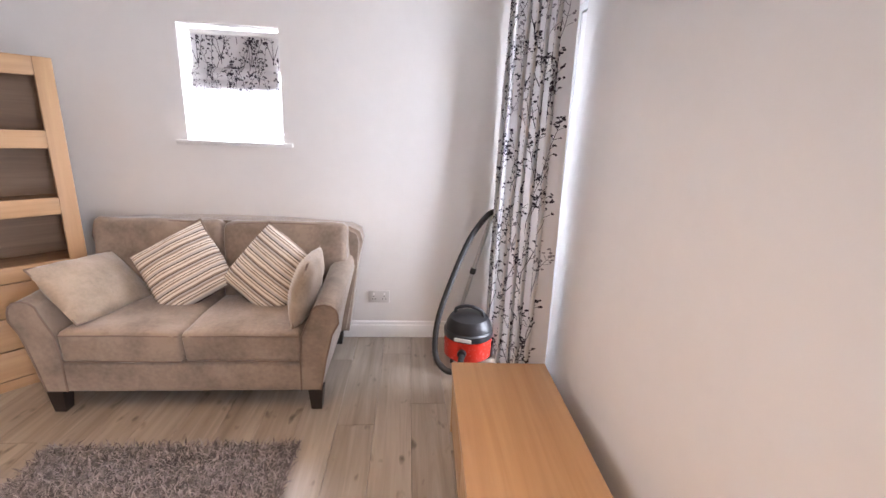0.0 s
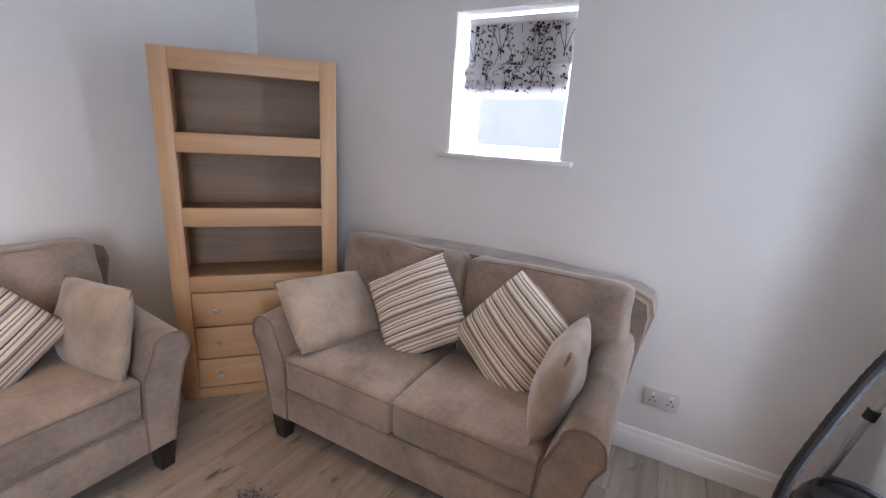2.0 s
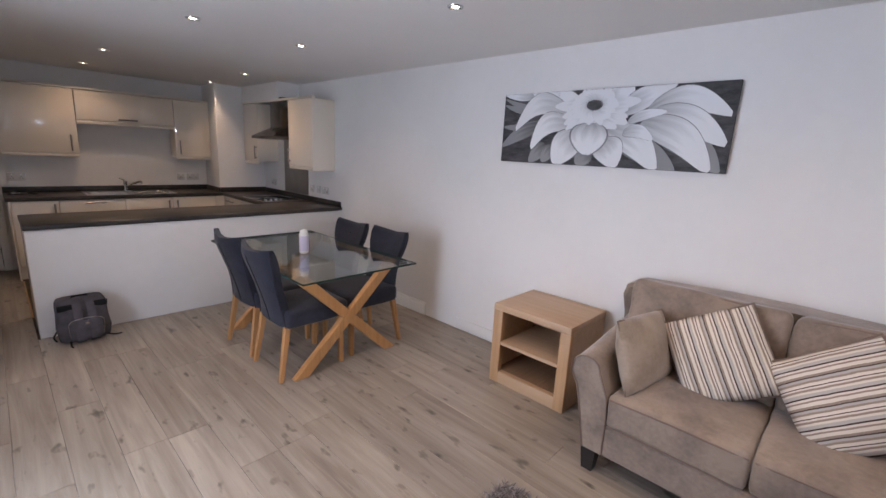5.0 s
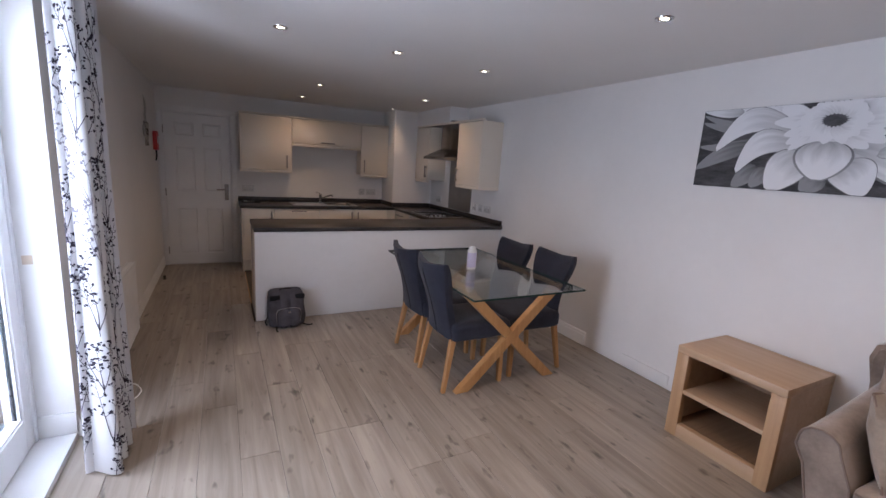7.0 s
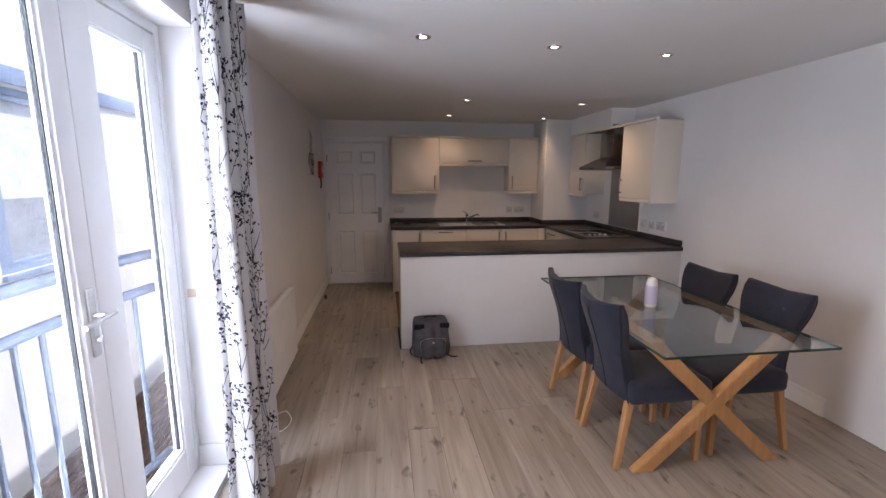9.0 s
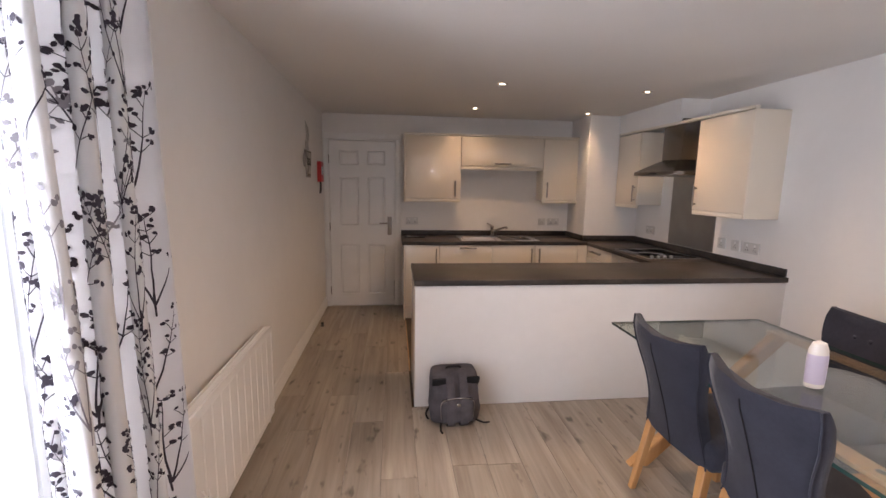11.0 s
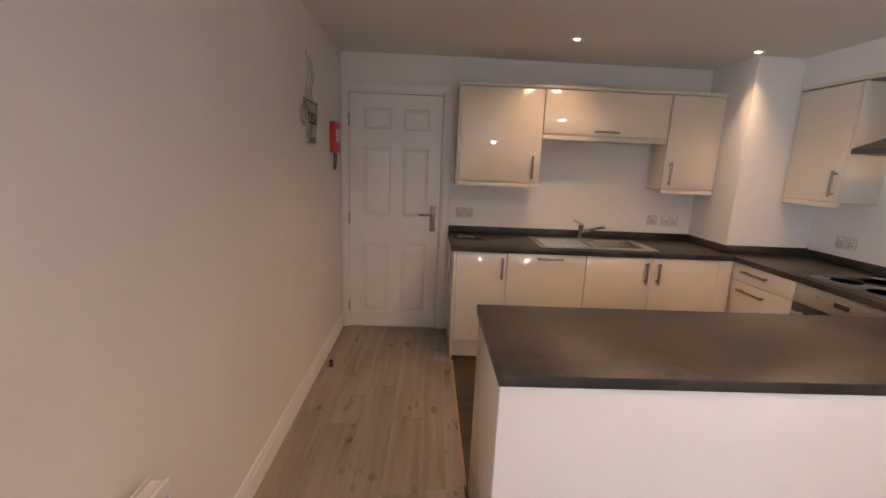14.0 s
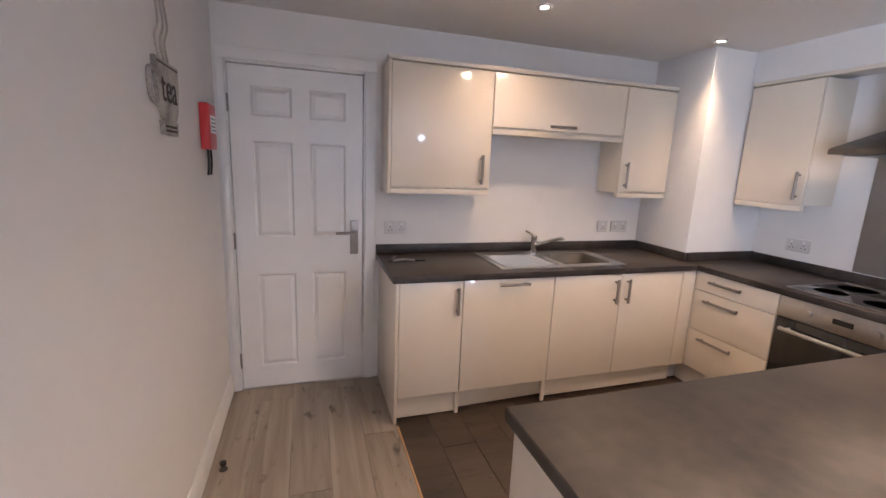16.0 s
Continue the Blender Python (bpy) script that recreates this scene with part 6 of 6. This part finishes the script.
# ---- breakfast bar ----
PX, PF = 0.114, -2.938
pen = thing("breakfast_bar", pose(0, 0, 0), "white painted breakfast bar dividing kitchen and dining space", "breakfast bar")
part("front_panel", boxed(XL, PX, PF - 0.02, PF, 0.0, WT - TH - 0.001, 0.002), BAR_DIMMED, pen, "white painted front panel")
part("end_panel", boxed(PX - 0.02, PX, -3.50, PF - 0.0205, 0.0, WT - TH - 0.001, 0.001), CREAM, pen)
part("carcass", boxed(-1.93, PX - 0.0205, -3.49, PF - 0.0205, 0.12, WT - TH - 0.001), CARCASS, pen)
for k in range(3):
    a = PX - 0.022 - k * 0.6
    part("door", boxed(a - 0.597, a, -3.51, -3.4905, 0.145, WT - TH - 0.004, 0.002), CREAM, pen)
part("plinth", boxed(-1.93, PX - 0.03, -3.45, -3.435, 0.0, 0.119), CARCASS, pen)
wt = thing("worktop", pose(0, 0, 0), "dark stone-effect laminate worktop of the breakfast bar", "worktop", "dark worktops")
part("top", boxed(XL, 0.118, -3.545, -2.924, WT - TH, WT, 0.003), WORKTOP, wt)
part("front_edging", boxed(XL, 0.118, -2.9238, -2.922, WT - TH + 0.002, WT - 0.002, 0.0006), WORKTOP, wt, "dark laminate edging strip")
part("end_edging", boxed(0.1182, 0.120, -3.543, -2.924, WT - TH + 0.002, WT - 0.002, 0.0006), WORKTOP, wt, "dark laminate edging strip")


# ---- recessed spotlights ----
def spotlight(px, py):
    s = thing("recessed_spotlight", pose(px, py, ZC), "lit recessed ceiling spotlight with a steel rim", "spotlight", "recessed ceiling spotlights")
    part("rim", lathe(B(), [(0.029, -0.001), (0.03, -0.006), (0.042, -0.005), (0.044, -0.0005)], 28), CHROME, s)
    part("inner_ring", lathe(B(), [(0.0285, -0.002), (0.026, -0.0012), (0.0222, -0.0012)], 24), BLACK, s, "dark inner ring")
    part("bulb", lathe(B(), [(0.0218, -0.0015), (0.016, -0.0035), (0.002, -0.004)], 20), BULB, s, "glowing warm lamp face")


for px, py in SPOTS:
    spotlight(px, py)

# ---- outside ----
GZ = -2.75
bm = B()
box(bm, -300, 300, -300, 300, GZ - 0.3, GZ)
structure("ground", bm, PAVING, "brown paved ground outside", "ground")
bm = B()
box(bm, -40, 40, 4.5, 60, GZ, GZ + 0.03)
structure("lawn", bm, LAWN, "sunlit grass beyond the house", "lawn")
bm = B()
box(bm, XL - T, XR + T, YK - T - 1.3, YE + T, GZ, -0.262)
structure("wall_storey_below", bm, RENDERED, "white rendered storey below the flat", "wall")


def juliet(y0, y1, bow):
    j = thing("balcony_railing", pose(0, 0, 0), "grey steel juliet balcony railing outside the glazed doors", "railing")
    x0 = XR + T + 0.06

    def at(t, z):
        return Vector((x0 + bow * math.sin(math.pi * t), y0 + (y1 - y0) * t, z))
    for z, r in ((1.155, 0.025), (0.985, 0.023), (0.08, 0.020)):
        pts = [at(k / 20, z) for k in range(21)]
        pts = [(XR + T - 0.005, y0, z)] + pts + [(XR + T - 0.005, y1, z)]
        part("rail", tube(B(), pts, r, 10), RAIL, j)
    n = int((y1 - y0) / 0.11)
    for k in range(1, n):
        part("baluster", tube(B(), [at(k / n, 0.08), at(k / n, 0.985)], 0.010, 8), RAIL, j)
    for k in (0.25, 0.5, 0.75):
        part("post", tube(B(), [at(k, 0.98), at(k, 1.155)], 0.010, 8), RAIL, j)


juliet(FD[0] - 0.08, FD[1] + 0.08, 0.10)
juliet(SD[0] - 0.05, SD[1] + 0.05, 0.06)


def facade():
    f = thing("neighbour_house", pose(0, 0, 0), "white rendered house across the narrow court", "house")
    x = 3.5
    holes = [(-4.78, -3.31, 0.68, 2.30), (1.0, 2.4, 0.5, 2.1)]
    bm = B()
    ys = [-14.0, -4.78, -3.31, 1.0, 2.4, 3.4]
    for k, (a, b) in enumerate(zip(ys, ys[1:])):
        hole = next((h for h in holes if h[0] == a), None)
        if hole:
            box(bm, x, x + 0.3, a, b, -1.3, hole[2])
            box(bm, x, x + 0.3, a, b, hole[3], 5.0)
        else:
            box(bm, x, x + 0.3, a, b, -1.3, 5.0)
    part("wall", bm, RENDERED, f, "sunlit white render")
    part("roof", boxed(x - 0.3, x + 4, -14.2, 3.6, 5.001, 5.2), mat("slate", (0.12, 0.12, 0.13), 0.7), f)
    part("end_wall", boxed(x + 0.3, x + 4, 3.1, 3.4, -1.3, 5.0), RENDERED, f)
    part("band", boxed(x - 0.035, x - 0.001, -7.5, -3.05, 2.33, 2.48, 0.004), BLUEFRAME, f, "blue-grey horizontal band over the window")
    base = part("plinth", boxed(x - 0.03, x + 0.3, -14.0, 3.4, GZ, -1.301), mat("brown_mortar", (0.26, 0.19, 0.14), 0.9), f)
    blind, panel = mat("pale_blind", (0.80, 0.83, 0.86), 0.4), mat("grey_lower_panel", (0.40, 0.43, 0.46), 0.4)
    for y0, y1, z0, z1 in holes:
        zm = z0 + 0.40 * (z1 - z0)
        w = part("window", boxed(x + 0.10, x + 0.11, y0, y1, zm, z1), blind, f)
        part("lower_pane", boxed(x + 0.10, x + 0.11, y0, y1, z0, zm - 0.001), panel, w, "grey lower pane")
        for nm, e, u0, u1 in (("frame", 0.0, 0.02, 0.09), ("sash", 0.105, 0.035, 0.095)):
            a, b, c, d, t = y0 + e, y1 - e, z0 + e * 0.5, z1 - e * 0.6, 0.10 if e == 0 else 0.075
            bm = B()
            for q in ((a, a + t, c, d), (b - t, b, c, d), (a + t, b - t, c, c + t * 0.6), (a + t, b - t, d - t * 0.6, d)):
                box(bm, x + u0, x + u1, *q, 0.006)
            part(nm, bm, BLUEFRAME, w, "blue-grey window frame")
        part("sill", boxed(x - 0.04, x + 0.02, y0, y1, z0 - 0.05, z0 - 0.001), BLUEFRAME, w)
    me = finish("brick", box(B(), -0.02, 0.02, -0.106, 0.106, -0.03, 0.03, 0.003, 1), BRICK)
    for r in range(18):
        for k in range(16):
            ob = new("brick", me)
            ob.parent = base
            ob.location = (x - 0.035, -5.6 + k * 0.225 + (r % 2) * 0.11, -1.34 - r * 0.075)


facade()


# invented white house, catches the sun so the end window view turns white
def house_beyond():
    h = thing("house_beyond", pose(0, 0, 0), "white rendered house added as bright backdrop beyond the end window", "house")
    part("wall", boxed(-9, 2.2, 10.0, 10.3, GZ, 6.5), RENDERED, h)
    part("roof", prism(B(), [(9.6, 6.501), (16.0, 6.501), (12.8, 9.0)], 0, -9.3, 2.5), mat("roof_slate", (0.12, 0.12, 0.13), 0.7), h, smooth=0)
    part("return_wall", boxed(1.9, 2.2, 10.301, 15.6, GZ, 6.5), RENDERED, h)


house_beyond()

# ---- floorboards, laid along the room ----
def lay(parent, x0, x1, y0, y1, pw, pl, material, name, along_y=True, seed=3, z=0.0):
    rs = np.random.RandomState(seed)
    cache = {}
    n = int(math.ceil((x1 - x0) / pw - 1e-6))
    for i in range(n):
        a, b = x1 - i * pw, max(x0, x1 - (i + 1) * pw)
        y = y0 - rs.uniform(0, pl)
        while y < y1:
            c, d = max(y, y0), min(y + pl, y1)
            y += pl
            if d - c < 0.03:
                continue
            key = (round(a - b, 3), round(d - c, 3))
            if key not in cache:
                w, l = (a - b) / 2 - 0.0006, (d - c) / 2 - 0.0006
                bm = B()
                e = 0.0016
                loft(bm, [[(-w, -l, -0.010), (w, -l, -0.010), (w, l, -0.010), (-w, l, -0.010)], [(-w, -l, -e), (w, -l, -e), (w, l, -e), (-w, l, -e)],
                          [(-w + e, -l + e, 0), (w - e, -l + e, 0), (w - e, l - e, 0), (-w + e, l - e, 0)]])
                cache[key] = finish(name, bm, material, 0)
            ob = new(name, cache[key])
            ob.parent = parent
            ob.location = ((a + b) / 2, (c + d) / 2, z)


lay(floor, 0.13, XR, YK, YE, 0.19, 1.28, PLANK, "plank", seed=5)
lay(floor, XL, 0.13, PF, YE, 0.193, 1.28, PLANK, "plank", seed=9)
lay(floor, XL, 0.118, YK, PF - 0.002, 0.19, 1.9, VINYL, "vinyl_plank", seed=4, z=-0.0025)
bm = B()
box(bm, 0.1185, 0.1295, YK + 0.62, PF - 0.6, -0.011, 0.003, 0.002)
structure("trim_threshold", bm, OAK_Y, "narrow wood threshold strip between the floors", "trim")
